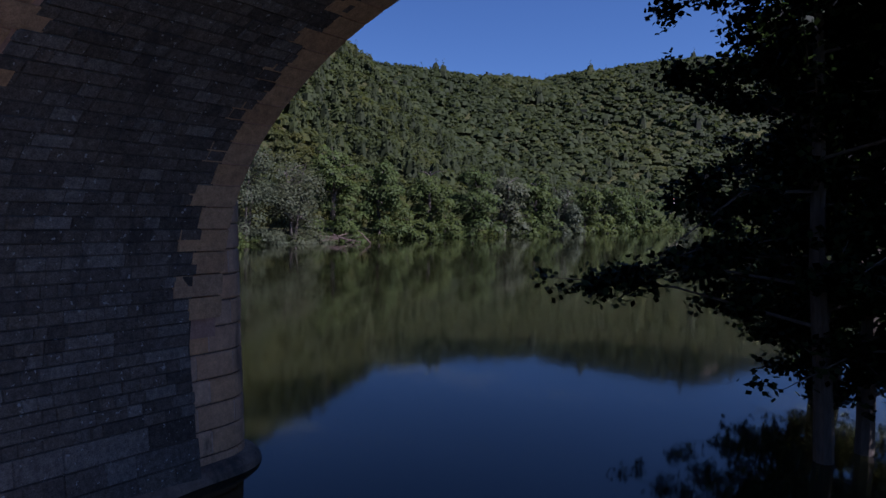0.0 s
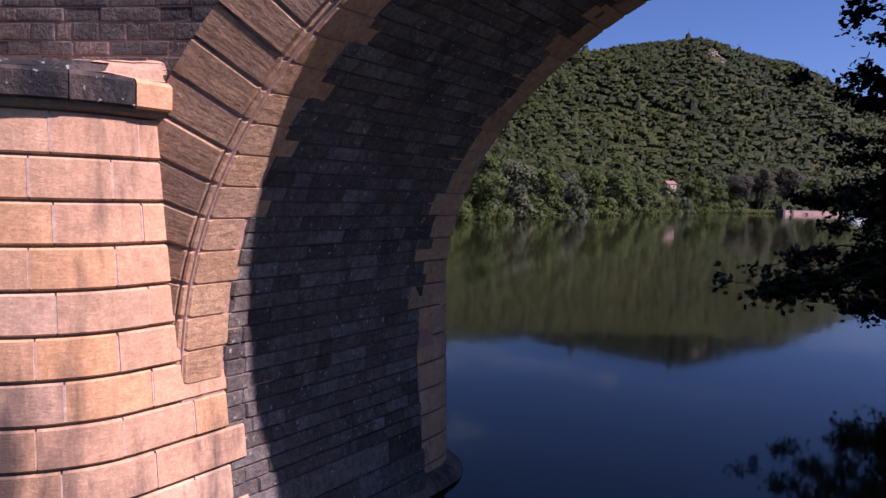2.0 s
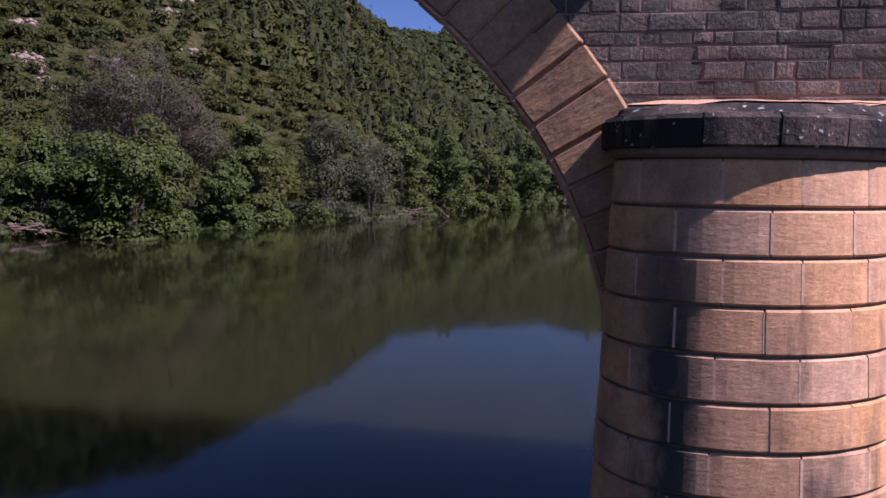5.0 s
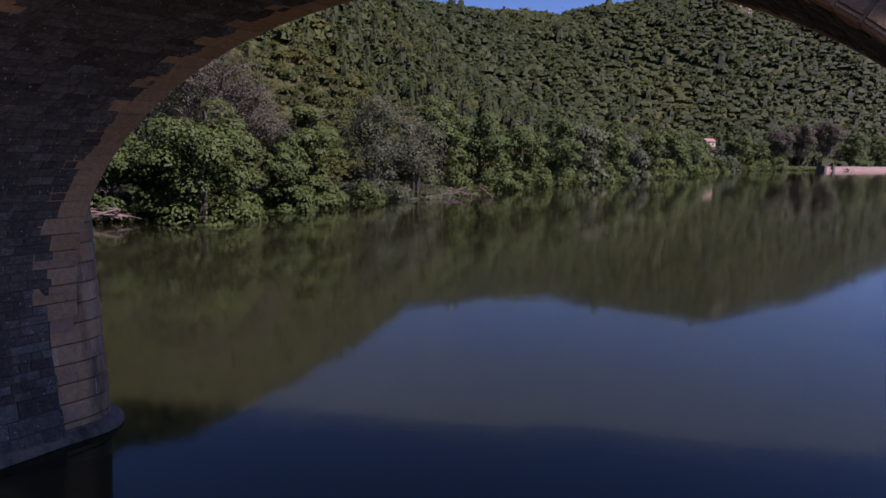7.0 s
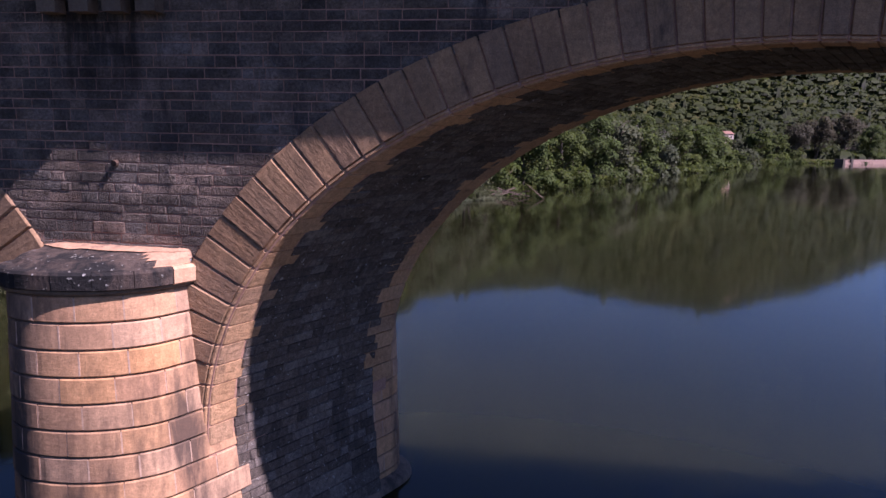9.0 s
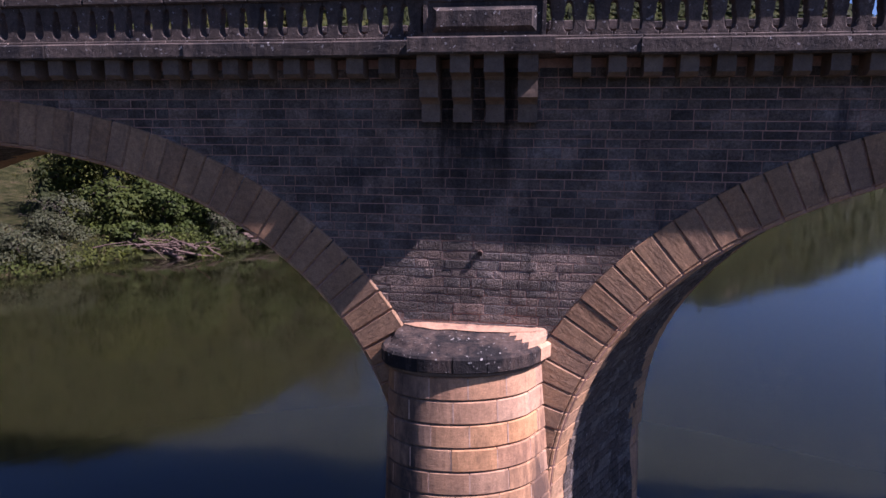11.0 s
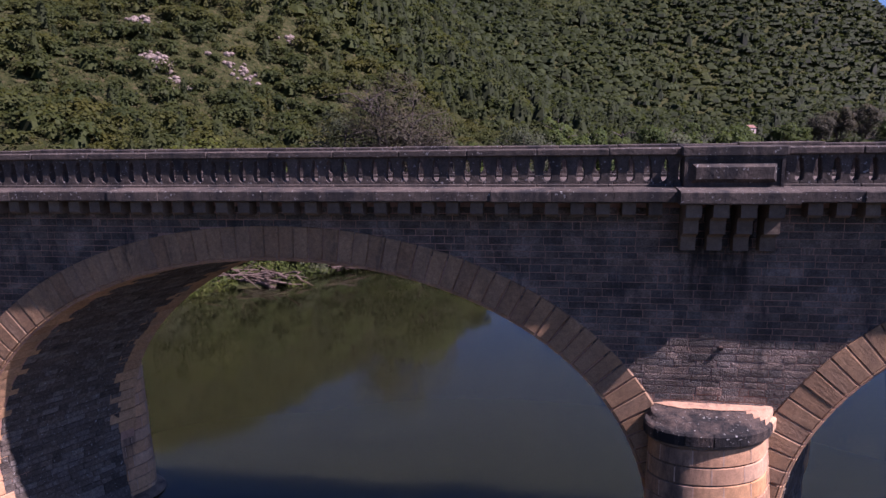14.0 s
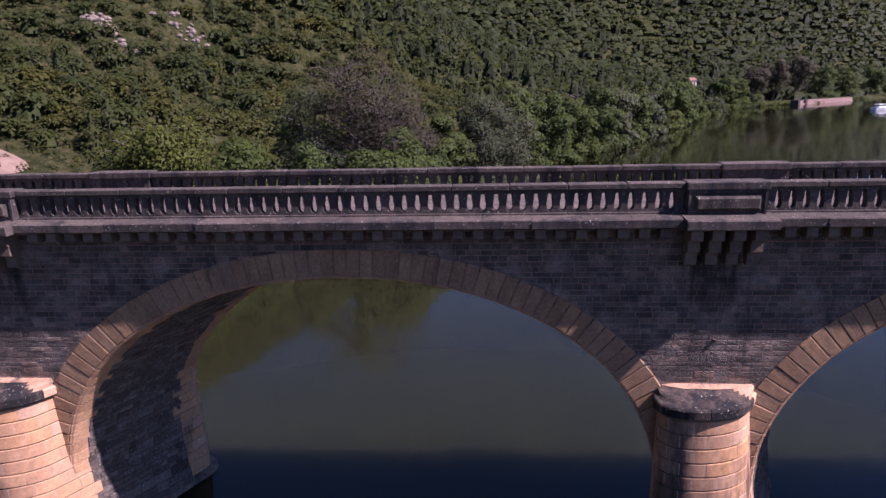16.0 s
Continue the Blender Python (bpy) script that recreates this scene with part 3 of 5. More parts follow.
def cap_stones():
    """The projecting capping course over one nose, in separate stones, with a thin moulding below."""
    r = 1.275
    pts, out = outline(r, 0.06, 40), []
    d = [0.0]
    for (p, _), (q, _) in zip(pts, pts[1:]):
        d.append(d[-1] + (q - p).length)
    first = next(k for k in range(len(pts)) if pts[k][0].y <= 0.06)
    cuts = [d[first], 0.95, 1.62, 2.2, 2.75, 3.3, d[-1] - 0.42, d[-1]]
    cuts = [cuts[0]] + [c for c in cuts[1:-1] if cuts[0] + 0.3 < c < cuts[-1] - 0.4] + [cuts[-1]]
    prof = ((-0.55, CAP_LOW + 0.002), (-0.02, CAP_LOW), (0.0, CAP_LOW + 0.02), (0.004, CAP_TOP - 0.04), (-0.03, CAP_TOP), (-0.55, CAP_TOP + 0.06))
    for a, b in zip(cuts, cuts[1:]):
        v, f, n = [], [], 7
        jut = rng.uniform(-0.01, 0.008)
        drop = rng.uniform(-0.006, 0.006)
        for k in range(n + 1):
            s = a + (b - a) * k / n + (0.005 if k == 0 else -0.005 if k == n else 0)
            p, nr = at_length(pts, d, s)
            for o, z in prof:
                q = p + nr * (o + jut)
                v.append((q.x, min(q.y, 0.07), z + drop))
        m = len(prof)
        for k in range(n):
            for t in range(m - 1):
                i = m * k + t
                f.append((i, i + m, i + m + 1, i + 1))
        f += [tuple(range(m - 1, -1, -1)), tuple(m * n + t for t in range(m))]
        out.append(mesh_from("capstone", v, f, ASHLAR if b == cuts[-1] else CAPSTONE))
    return out


def closed_arc(name, rows, mat, smooth=False):
    """A body over the nose between stacked arcs, closed at the wall."""
    n = min(len(r) for r in rows)
    rows = [r[:n] for r in rows]
    return loft(name, rows, mat, smooth)


CAP_MOULD = closed_arc("cap_moulding", [cap_arc(1.17, 5.135), cap_arc(1.215, 5.165), cap_arc(1.225, CAP_LOW + 0.004)], DENTIL)

def cap_bed(t0, t1, mat, name, lift, k0=0, k1=26):
    """A strip of the weathered top bed, sloping up to the wall."""
    v, f, n, m = [], [], 26, 9
    arc = [p for p, _ in outline(1.21, 0.06, 40) if p.y <= 0.06]
    for j in range(m + 1):
        t = t0 + (t1 - t0) * j / m
        for k in range(n + 1):
            p = arc[round(k / n * (len(arc) - 1))]
            w = Vector((-1.4 + 2.65 * k / n, 0.07, 0))
            q = p.lerp(w, t)
            h = CAP_TOP + 0.0 + 0.05 * min(1, t * 3) + 0.1 * max(0, t - 0.45) / 0.55
            h += 0.03 * noise.noise(Vector((q.x * 3, q.y * 3, 1.0))) + (0.065 if 0.16 < t else 0.0) + lift
            v.append((q.x, q.y, h))
    for j in range(m):
        for k in range(min(k1, max(0, k0 - round(j * 0.4)) if k0 else 0), k1):
            a = j * (n + 1) + k
            f.append((a, a + 1, a + n + 2, a + n + 1))
    return mesh_from(name, v, f, mat)


CAPS = cap_stones()
CAP_DOME = cap_bed(0.0, 1.0, CAPSTONE, "cap_bed", 0.0)
CAP_FILLET = cap_bed(0.74, 1.0, FILLET, "cap_fillet", 0.02)
CAP_CLEAN = cap_bed(0.0, 0.8, FILLET, "cap_fillet", 0.009, 23, 26)
for px in PIERS:
    pier = child("pier", PIER_CORE, bridge, Matrix.Translation((px, 0, 0)), "round-nosed pier of pink sandstone blocks with a blackened cap")
    child("plinth", PLINTH, pier, None, "rounded stone footing at the waterline")
    for side in (Matrix(), Matrix.Translation((SK * WIDTH + BACK, WIDTH, 0)) @ TURN_BACK):
        for me in BLOCKS:
            child("block", me, pier, side)
        child("pointing", POINTING, pier, side)
        child("cap_moulding", CAP_MOULD, pier, side)
        child("cap_fillet", CAP_FILLET, pier, side)
        child("cap_fillet", CAP_CLEAN, pier, side)
        for me in CAPS:
            child("capstone", me, pier, side)
        child("cap_bed", CAP_DOME, pier, side)


# ---- facing of the spandrels: coursed rubble ----
def facing():
    """Stones of the front face between the rings, from the caps to the corbels: (x0, x1, z0, z1)."""
    out = []
    z = 5.42
    while z < 9.86:
        hgt = rng.choice((0.13, 0.145, 0.155, 0.165, 0.18))
        zm = z + hgt / 2
        e = extrados_half(zm)
        spans, x = [], X0 + 0.3
        if e is None:
            spans = [(X0 + 0.3, X1 - 0.3)]
        else:
            for cx in sorted(ARCHES):
                spans.append((x, cx - e + 0.22))
                x = cx + e - 0.22
            spans.append((x, X1 - 0.3))
        for a, b in spans:
            x = a - rng.uniform(0, 0.3)
            while x < b:
                w = rng.choice((0.2, 0.26, 0.32, 0.38, 0.46, 0.54)) * rng.uniform(0.85, 1.15)
                if b - x - w < 0.16:
                    w = b - x
                if -46 < x < 13:
                    out.append((x, x + w, z, z + hgt))
                x += w
        z += hgt
    return out


def stone_box(v, f, x0, x1, z0, z1, ox=0.0, oz=0.0):
    """One rough-faced stone: a sunken joint round it, the face uneven and knocked back at its edges."""
    b = len(v)
    g, c = rng.uniform(0.004, 0.011), rng.uniform(0.006, 0.016)
    jut = rng.uniform(-0.004, 0.007)
    for k, y in ((0, 0.08), (1, 0.04)):
        for x, z in ((x0, z0), (x1, z0), (x1, z1), (x0, z1)):
            v.append((x + (g if x == x0 else -g) - ox, y, z + (g if z == z0 else -g) - oz))
    for x, z in ((x0, z0), (x1, z0), (x1, z1), (x0, z1)):
        v.append((x + (g + c * rng.uniform(0.5, 1.3) if x == x0 else -g - c * rng.uniform(0.5, 1.3)) - ox, 0.036 - jut + rng.uniform(-0.003, 0.003), z + (g + c if z == z0 else -g - c) - oz))
    v.append(((x0 + x1) / 2 - ox + rng.uniform(-0.03, 0.03), 0.034 - jut - rng.uniform(-0.002, 0.003), (z0 + z1) / 2 - oz + rng.uniform(-0.02, 0.02)))
    for a in range(4):
        n = (a + 1) % 4
        f += [(b + a, b + n, b + 4 + n, b + 4 + a), (b + 4 + a, b + 4 + n, b + 8 + n, b + 8 + a), (b + 8 + a, b + 8 + n, b + 12)]


rest_v, rest_f = [], []
picked = 0
for x0, x1, z0, z1 in facing():
    xm, zm = (x0 + x1) / 2, (z0 + z1) / 2
    close = zm < 6.9 and (abs(xm - 0.13) < 2.3 or abs(xm + 19.87) < 2.0)
    if close and picked < 300:
        v, f = [], []
        stone_box(v, f, x0, x1, z0, z1, xm, zm)
        child("stone", mesh_from("stone", [(x + SK * y, y, z) for x, y, z in v], f, RUBBLE_PIECE), core, Matrix.Translation((xm, 0, zm)))
        picked += 1
    else:
        stone_box(rest_v, rest_f, x0, x1, z0, z1)
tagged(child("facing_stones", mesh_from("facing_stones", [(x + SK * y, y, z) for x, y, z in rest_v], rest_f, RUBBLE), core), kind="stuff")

# weep spout in the spandrel over a pier
bm = bmesh.new()
tube(bm, [(-19.82, 0.06, 6.98), (-19.82, -0.03, 6.965)], [0.05, 0.045], 8)
part("weep_spout", bm, IRON, core, "small dark drain spout")

# ---- cornice, corbels, parapets ----
LEDGE_LOW, LEDGE_HIGH, OUT = 10.15, 10.4, 0.46
PANEL = 0.07                  # offset of the panelled block from the pier's middle
BLOCK_HALF = 0.97


def profile_mesh(name, x0, x1, prof, mat):
    v = [(x, y, z) for x in (x0, x1) for y, z in prof]
    n = len(prof)
    f = [(i, (i + 1) % n, n + (i + 1) % n, n + i) for i in range(n)] + [tuple(range(n - 1, -1, -1)), tuple(range(n, 2 * n))]
    me = mesh_from(name, v, f, mat)
    bm = bmesh.new()
    bm.from_mesh(me)
    bmesh.ops.recalc_face_normals(bm, faces=bm.faces)
    bm.to_mesh(me)
    bm.free()
    return me


SLAB = 1.25
slab_prof = [(0.3, LEDGE_LOW), (-OUT + 0.03, LEDGE_LOW), (-OUT, LEDGE_LOW + 0.03), (-OUT, LEDGE_HIGH - 0.025), (-OUT + 0.03, LEDGE_HIGH), (0.3, LEDGE_HIGH + 0.08)]
SLAB_ME = [profile_mesh("cornice_slab", -SLAB / 2 + 0.004, SLAB / 2 - 0.004, [(y + j, z + k) for y, z in slab_prof], PARAPET) for j, k in ((0, 0), (0.008, 0.004), (-0.007, -0.004))]
BIG_ME = profile_mesh("cornice_block", -1.12, 1.12, [(y - (0.3 if y < 0 else 0), z + (0.006 if z > 10.2 else -0.004)) for y, z in slab_prof], PARAPET)
DENT_ME = profile_mesh("corbel", -0.135, 0.135, [(0.06, 9.84), (-0.26, 9.84), (-0.34, 9.9), (-0.34, LEDGE_LOW), (0.06, LEDGE_LOW)], DENTIL)
CONSOLE_ME = profile_mesh("console", -0.15, 0.15, [(0.06, 9.14), (-0.2, 9.14), (-0.2, 9.42), (-0.26, 9.47), (-0.42, 9.52), (-0.42, 9.78), (-0.48, 9.84), (-0.66, 9.88), (-0.66, LEDGE_LOW - 0.003), (0.06, LEDGE_LOW - 0.003)], DENTIL)
RAIL_LOW, RAIL_HIGH = 11.1, 11.25
PY0, PY1 = 0.03, 0.3          # the parapet's thickness
PITCH = 0.347


def baluster_mesh():
    """A flat urn-shaped baluster: rounded openings are left between one and the next."""
    half = PITCH / 2
    w = []
    for k in range(21):
        u = -math.cos(math.pi * k / 20)
        gap = (0.055 + 0.02 / (1 + math.exp((u - 0.12) * 20))) * (1 - abs(u) ** 5.5) ** 0.5
        w.append((10.79 + 0.235 * u, half - gap - 0.0015))
    w = [(10.5, half - 0.0015)] + w + [(RAIL_LOW + 0.002, half - 0.0015)]
    v, f = [], []
    for z, x in w:
        c = 0.018
        v += [(-x, PY0 + 0.02 + c, z), (-x + c, PY0 + 0.02, z), (x - c, PY0 + 0.02, z), (x, PY0 + 0.02 + c, z), (x, PY1 - 0.02 - c, z), (x - c, PY1 - 0.02, z), (-x + c, PY1 - 0.02, z), (-x, PY1 - 0.02 - c, z)]
    for k in range(len(w) - 1):
        for i in range(8):
            a, b = 8 * k + i, 8 * k + (i + 1) % 8
            f.append((a, b, b + 8, a + 8))
    f += [tuple(range(7, -1, -1)), tuple(8 * (len(w) - 1) + i for i in range(8))]
    return mesh_from("baluster", v, f, PARAPET)


BALUSTER_ME = baluster_mesh()


def panel_block():
    """The solid block over a pier: a sunken panel with a raised tablet in it, its edges sloping."""
    bm = bmesh.new()
    h, y = BLOCK_HALF, PY0 - 0.2
    box(bm, -h, h, y, PY1 + 0.05, 10.4, RAIL_LOW - 0.02)
    face = max((f for f in bm.faces), key=lambda f: -f.calc_center_median().y)
    bmesh.ops.inset_region(bm, faces=[face], thickness=0.09)
    bmesh.ops.inset_region(bm, faces=[face], thickness=0.012)
    bmesh.ops.translate(bm, verts=list(face.verts), vec=(0, 0.025, 0))
    bmesh.ops.inset_region(bm, faces=[face], thickness=0.1)
    bmesh.ops.inset_region(bm, faces=[face], thickness=0.11)
    bmesh.ops.translate(bm, verts=list(face.verts), vec=(0, -0.1, 0))
    return bm


def block_me(name, bm, mat):
    bmesh.ops.recalc_face_normals(bm, faces=bm.faces)
    me = bpy.data.meshes.new(name)
    bm.to_mesh(me)
    bm.free()
    me.materials.append(mat)
    return me


PANEL_ME = block_me("panel_block", panel_block(), PARAPET)
PANEL_CAP_ME = box_mesh("panel_cap", -BLOCK_HALF - 0.05, BLOCK_HALF + 0.05, PY0 - 0.222, PY1 + 0.1, RAIL_LOW - 0.02, RAIL_HIGH + 0.03, PARAPET, 0.02)
RAIL_LEN = 1.5
RAIL_ME = [box_mesh("rail_stone", -RAIL_LEN / 2 + 0.003, RAIL_LEN / 2 - 0.003, PY0 - 0.05 + j, PY1 + 0.05, RAIL_LOW, RAIL_HIGH + k, PARAPET, 0.022) for j, k in ((0, 0), (0.006, 0.006), (-0.005, -0.004))]
BASE_ME = [box_mesh("base_stone", -RAIL_LEN / 2 + 0.003, RAIL_LEN / 2 - 0.003, PY0 - 0.03 + j, PY1 + 0.03, 10.42, 10.502, PARAPET, 0.015) for j in (0, 0.005, -0.004)]

road_v = [skewed(x, y, z) for x in (X0, X1) for y, z in ((0.1, TOP + 0.02), (0.1, 10.4), (0.33, 10.42), (1.95, 10.47), (3.57, 10.42), (3.8, 10.4), (3.8, TOP + 0.02))]
road = child("roadway", mesh_from("roadway", road_v, [(i, i + 1, i + 8, i + 7) for i in range(6)], ROAD), bridge, None, "pale gravel roadway between the parapets")

for m, far in ((Matrix(), False), (Matrix.Translation((SK * WIDTH, WIDTH, 0)) @ TURN_BACK, True)):
    parapet = child("parapet", BASE_ME[0], bridge, m @ Matrix.Translation((X1 - 1, 0, 0)) if not far else m @ Matrix.Translation((-X0 - 1, 0, 0)), "lichen-stained stone balustrade with a flat rail")
    inv = parapet.matrix_basis.inverted() @ m
    mids = [p + PANEL for p in PIERS] if not far else [-(p + PANEL) for p in PIERS]
    lo, hi = (X0, X1) if not far else (-X1, -X0)
    edges = sorted(mids)
    for x in edges:
        at = inv @ Matrix.Translation((x, 0, 0))
        block = child("panel_block", PANEL_ME, parapet, at)
        child("panel_cap", PANEL_CAP_ME, parapet, at)
        child("cornice_block", BIG_ME, parapet, at)
        for k in (-0.84, -0.32, 0.2, 0.72):
            child("console", CONSOLE_ME, parapet, inv @ Matrix.Translation((x + k, 0, 0)))
    runs = list(zip([lo] + [e + BLOCK_HALF for e in edges], [e - BLOCK_HALF for e in edges] + [hi]))
    for a, b in runs:
        n = max(1, round((b - a) / PITCH))
        for k in range(n):
            child("baluster", BALUSTER_ME, parapet, inv @ Matrix.Translation((a + (k + 0.5) * (b - a) / n, 0, 0)) @ Matrix.Diagonal(((b - a) / n / PITCH, 1, 1, 1)))
        n = max(1, round((b - a) / RAIL_LEN))
        for k in range(n):
            at = inv @ Matrix.Translation((a + (k + 0.5) * (b - a) / n, 0, 0)) @ Matrix.Diagonal(((b - a) / n / RAIL_LEN, 1, 1, 1))
            child("rail_stone", RAIL_ME[rng.randrange(3)], parapet, at)
            child("base_stone", BASE_ME[rng.randrange(3)], parapet, at)
    wide = list(zip([lo] + [e + 1.12 for e in edges], [e - 1.12 for e in edges] + [hi]))
    for a, b in wide:
        n = max(1, round((b - a) / SLAB))
        for k in range(n):
            child("cornice_slab", SLAB_ME[rng.randrange(3)], parapet, inv @ Matrix.Translation((a + (k + 0.5) * (b - a) / n, 0, 0)) @ Matrix.Diagonal(((b - a) / n / SLAB, 1, 1, 1)))
        n = max(1, round((b - a - 0.3) / 0.53))
        for k in range(n):
            child("corbel", DENT_ME, parapet, inv @ Matrix.Translation((a + 0.15 + (k + 0.5) * (b - a - 0.3) / n, 0, 0)))

# ---- river, ground ----
SHORE = [(-80, -400), (-50, -120), (-60, -40), (-61, -8), (-60, 14), (-53.5, 24), (-50.4, 26.6), (-48.7, 30.5), (-47.4, 33.4), (-43.8, 33.9), (-42.8, 36.5), (-40.5, 41), (-36.5, 46), (-33, 53), (-29.5, 67), (-22, 78),
         (-15, 97), (-4, 116), (17, 163), (60, 255), (96, 298), (122, 309), (165, 350), (300, 430), (700, 560), (1600, 800)]
shore_a = np.array(SHORE[:-1], float)
shore_b = np.array(SHORE[1:], float)


def inland(x, y):
    """Distance from the bank line, positive on the land side (to the left, looking downstream)."""
    p = np.stack([x, y], -1)[..., None, :]
    ab = shore_b - shore_a
    t = np.clip(((p - shore_a) * ab).sum(-1) / (ab * ab).sum(-1), 0, 1)
    q = shore_a + t[..., None] * ab
    dist = np.linalg.norm(p - q, axis=-1)
    k = dist.argmin(-1)
    d = np.take_along_axis(dist, k[..., None], -1)[..., 0]
    a, v = shore_a[k], ab[k]
    side = v[..., 0] * (np.squeeze(p, -2)[..., 1] - a[..., 1]) - v[..., 1] * (np.squeeze(p, -2)[..., 0] - a[..., 0])
    return np.where(side > 0, d, -d)


def smooth01(t):
    t = np.clip(t, 0, 1)
    return t * t * (3 - 2 * t)


def wavy(x, y, k):
    return np.sin(x * k + 1.3 * np.sin(y * k * 0.7 + 0.5)) * np.cos(y * k * 0.9 + 1.1 * np.sin(x * k * 0.6))


def height(x, y):
    d = inland(x, y)
    bank = np.where(d > 0, 0.15 + 1.25 * smooth01(d / 5.0) + 0.02 * np.clip(d, 0, 60), np.maximum(-3.0, d * 0.35))
    near = np.interp(x, [-500, -165, -96, -54, 0, 46, 90, 160], [190, 120, 87, 60, 39, 30, 20, 8])
    near = near * (1 - 0.4 * smooth01((-85 - x) / 60.0) * (1 - smooth01((y - 165) / 95.0)))
    near = near * smooth01((d - 14) / 185.0) * (1 - 0.75 * smooth01((y - 340) / 160.0))
    far = np.interp(x, [-600, -300, -200, -100, -45, 0, 150, 250, 310, 400, 520, 900], [130, 112, 108, 107, 112, 114, 152, 140, 118, 80, 52, 40]) * smooth01((d - 90) / 210.0)
    far = far * (1 - 0.5 * smooth01((y - 760) / 300.0))
    h = bank + np.maximum(near, far)
    return h + np.where(d > 8, (4.0 * wavy(x, y, 0.021) + 2.6 * wavy(x, y, 0.045) + 0.9 * wavy(x, y, 0.13)) * smooth01((d - 20) / 60.0), 0)


def right_bank(x, y):
    """The near bank on the other side, under the alder and the bridge's far end."""
    e = x - (15.8 + 0.75 * np.maximum(0, y - 4) + 0.5 * np.sin(y * 0.13))
    return np.where(e > 0, 0.05 + 1.6 * smooth01(e / 6.0) + 0.01 * e, np.maximum(-3.0, e * 0.4))


def terrain():
    xs = np.unique(np.r_[np.linspace(-2400, -400, 12), np.linspace(-400, -110, 40), np.linspace(-110, 45, 110), np.linspace(45, 460, 75), np.linspace(460, 2400, 14)])
    ys = np.unique(np.r_[np.linspace(-2400, -120, 14), np.linspace(-120, 0, 24), np.linspace(0, 130, 90), np.linspace(130, 760, 110), np.linspace(760, 2400, 12)])
    gx, gy = np.meshgrid(xs, ys)
    h = height(gx, gy)
    rb = right_bank(gx, gy)
    h = np.where((gx > 10) & (gy < 400), np.maximum(h, rb), h)
    v = np.stack([gx, gy, h], -1).reshape(-1, 3)
    nx = len(xs)
    f = [(j * nx + i, j * nx + i + 1, (j + 1) * nx + i + 1, (j + 1) * nx + i) for j in range(len(ys) - 1) for i in range(nx - 1)]
    return mesh_from("ground", v, f, GROUND, True)


ground = tagged(new("ground", terrain()), "wooded river bank and hillsides with pale stony patches", "ground", kind="structure")
water = tagged(new("water", mesh_from("water", [(-9000, -2400, 0), (9000, -2400, 0), (0, 12000, 0)], [(0, 1, 2)], WATER)),
               "calm murky green river mirroring hills and sky", "river", kind="structure")


# ---- leaves ----
def leaf_mesh(name, centres, sizes, lean, plant, mat, rs, aspect=0.6, inner=None, spread=0.42):
    """Many small leaf sprays in one mesh: folded four-sided blades round the given centres, facing roughly along lean."""
    n = len(centres)
    nrm = lean + rs.normal(0, spread, (n, 3))
    nrm /= np.linalg.norm(nrm, axis=1, keepdims=True) + 1e-9
    facing = lean / (np.linalg.norm(lean, axis=1, keepdims=True) + 1e-9) + rs.normal(0, 0.16, (n, 3))
    facing /= np.linalg.norm(facing, axis=1, keepdims=True) + 1e-9
    ref = rs.normal(0, 1, (n, 3))
    u = np.cross(nrm, ref)
    u /= np.linalg.norm(u, axis=1, keepdims=True) + 1e-9
    w = np.cross(nrm, u)
    s = sizes[:, None]
    v = np.empty((n, 4, 3))
    v[:, 0] = centres - u * s
    v[:, 1] = centres - w * s * aspect + nrm * s * 0.12
    v[:, 2] = centres + u * s
    v[:, 3] = centres + w * s * aspect - nrm * s * 0.22
    if inner is not None:
        v = np.concatenate([v, inner[0]])
        plant = np.concatenate([np.asarray(plant), inner[1]])
        facing = np.concatenate([facing, inner[2]])
        n = len(v)
    me = bpy.data.meshes.new(name)
    me.vertices.add(4 * n)
    me.vertices.foreach_set("co", v.reshape(-1))
    me.loops.add(4 * n)
    me.loops.foreach_set("vertex_index", np.arange(4 * n, dtype=np.int32))
    me.polygons.add(n)
    me.polygons.foreach_set("loop_start", np.arange(0, 4 * n, 4, dtype=np.int32))
    att = me.attributes.new("plant", "FLOAT", "FACE")
    att.data.foreach_set("value", np.asarray(plant, np.float32))
    att = me.attributes.new("facing", "FLOAT_VECTOR", "FACE")
    att.data.foreach_set("vector", np.asarray(facing, np.float32).reshape(-1))
    me.materials.append(mat)
    me.update(calc_edges=True)
    return me


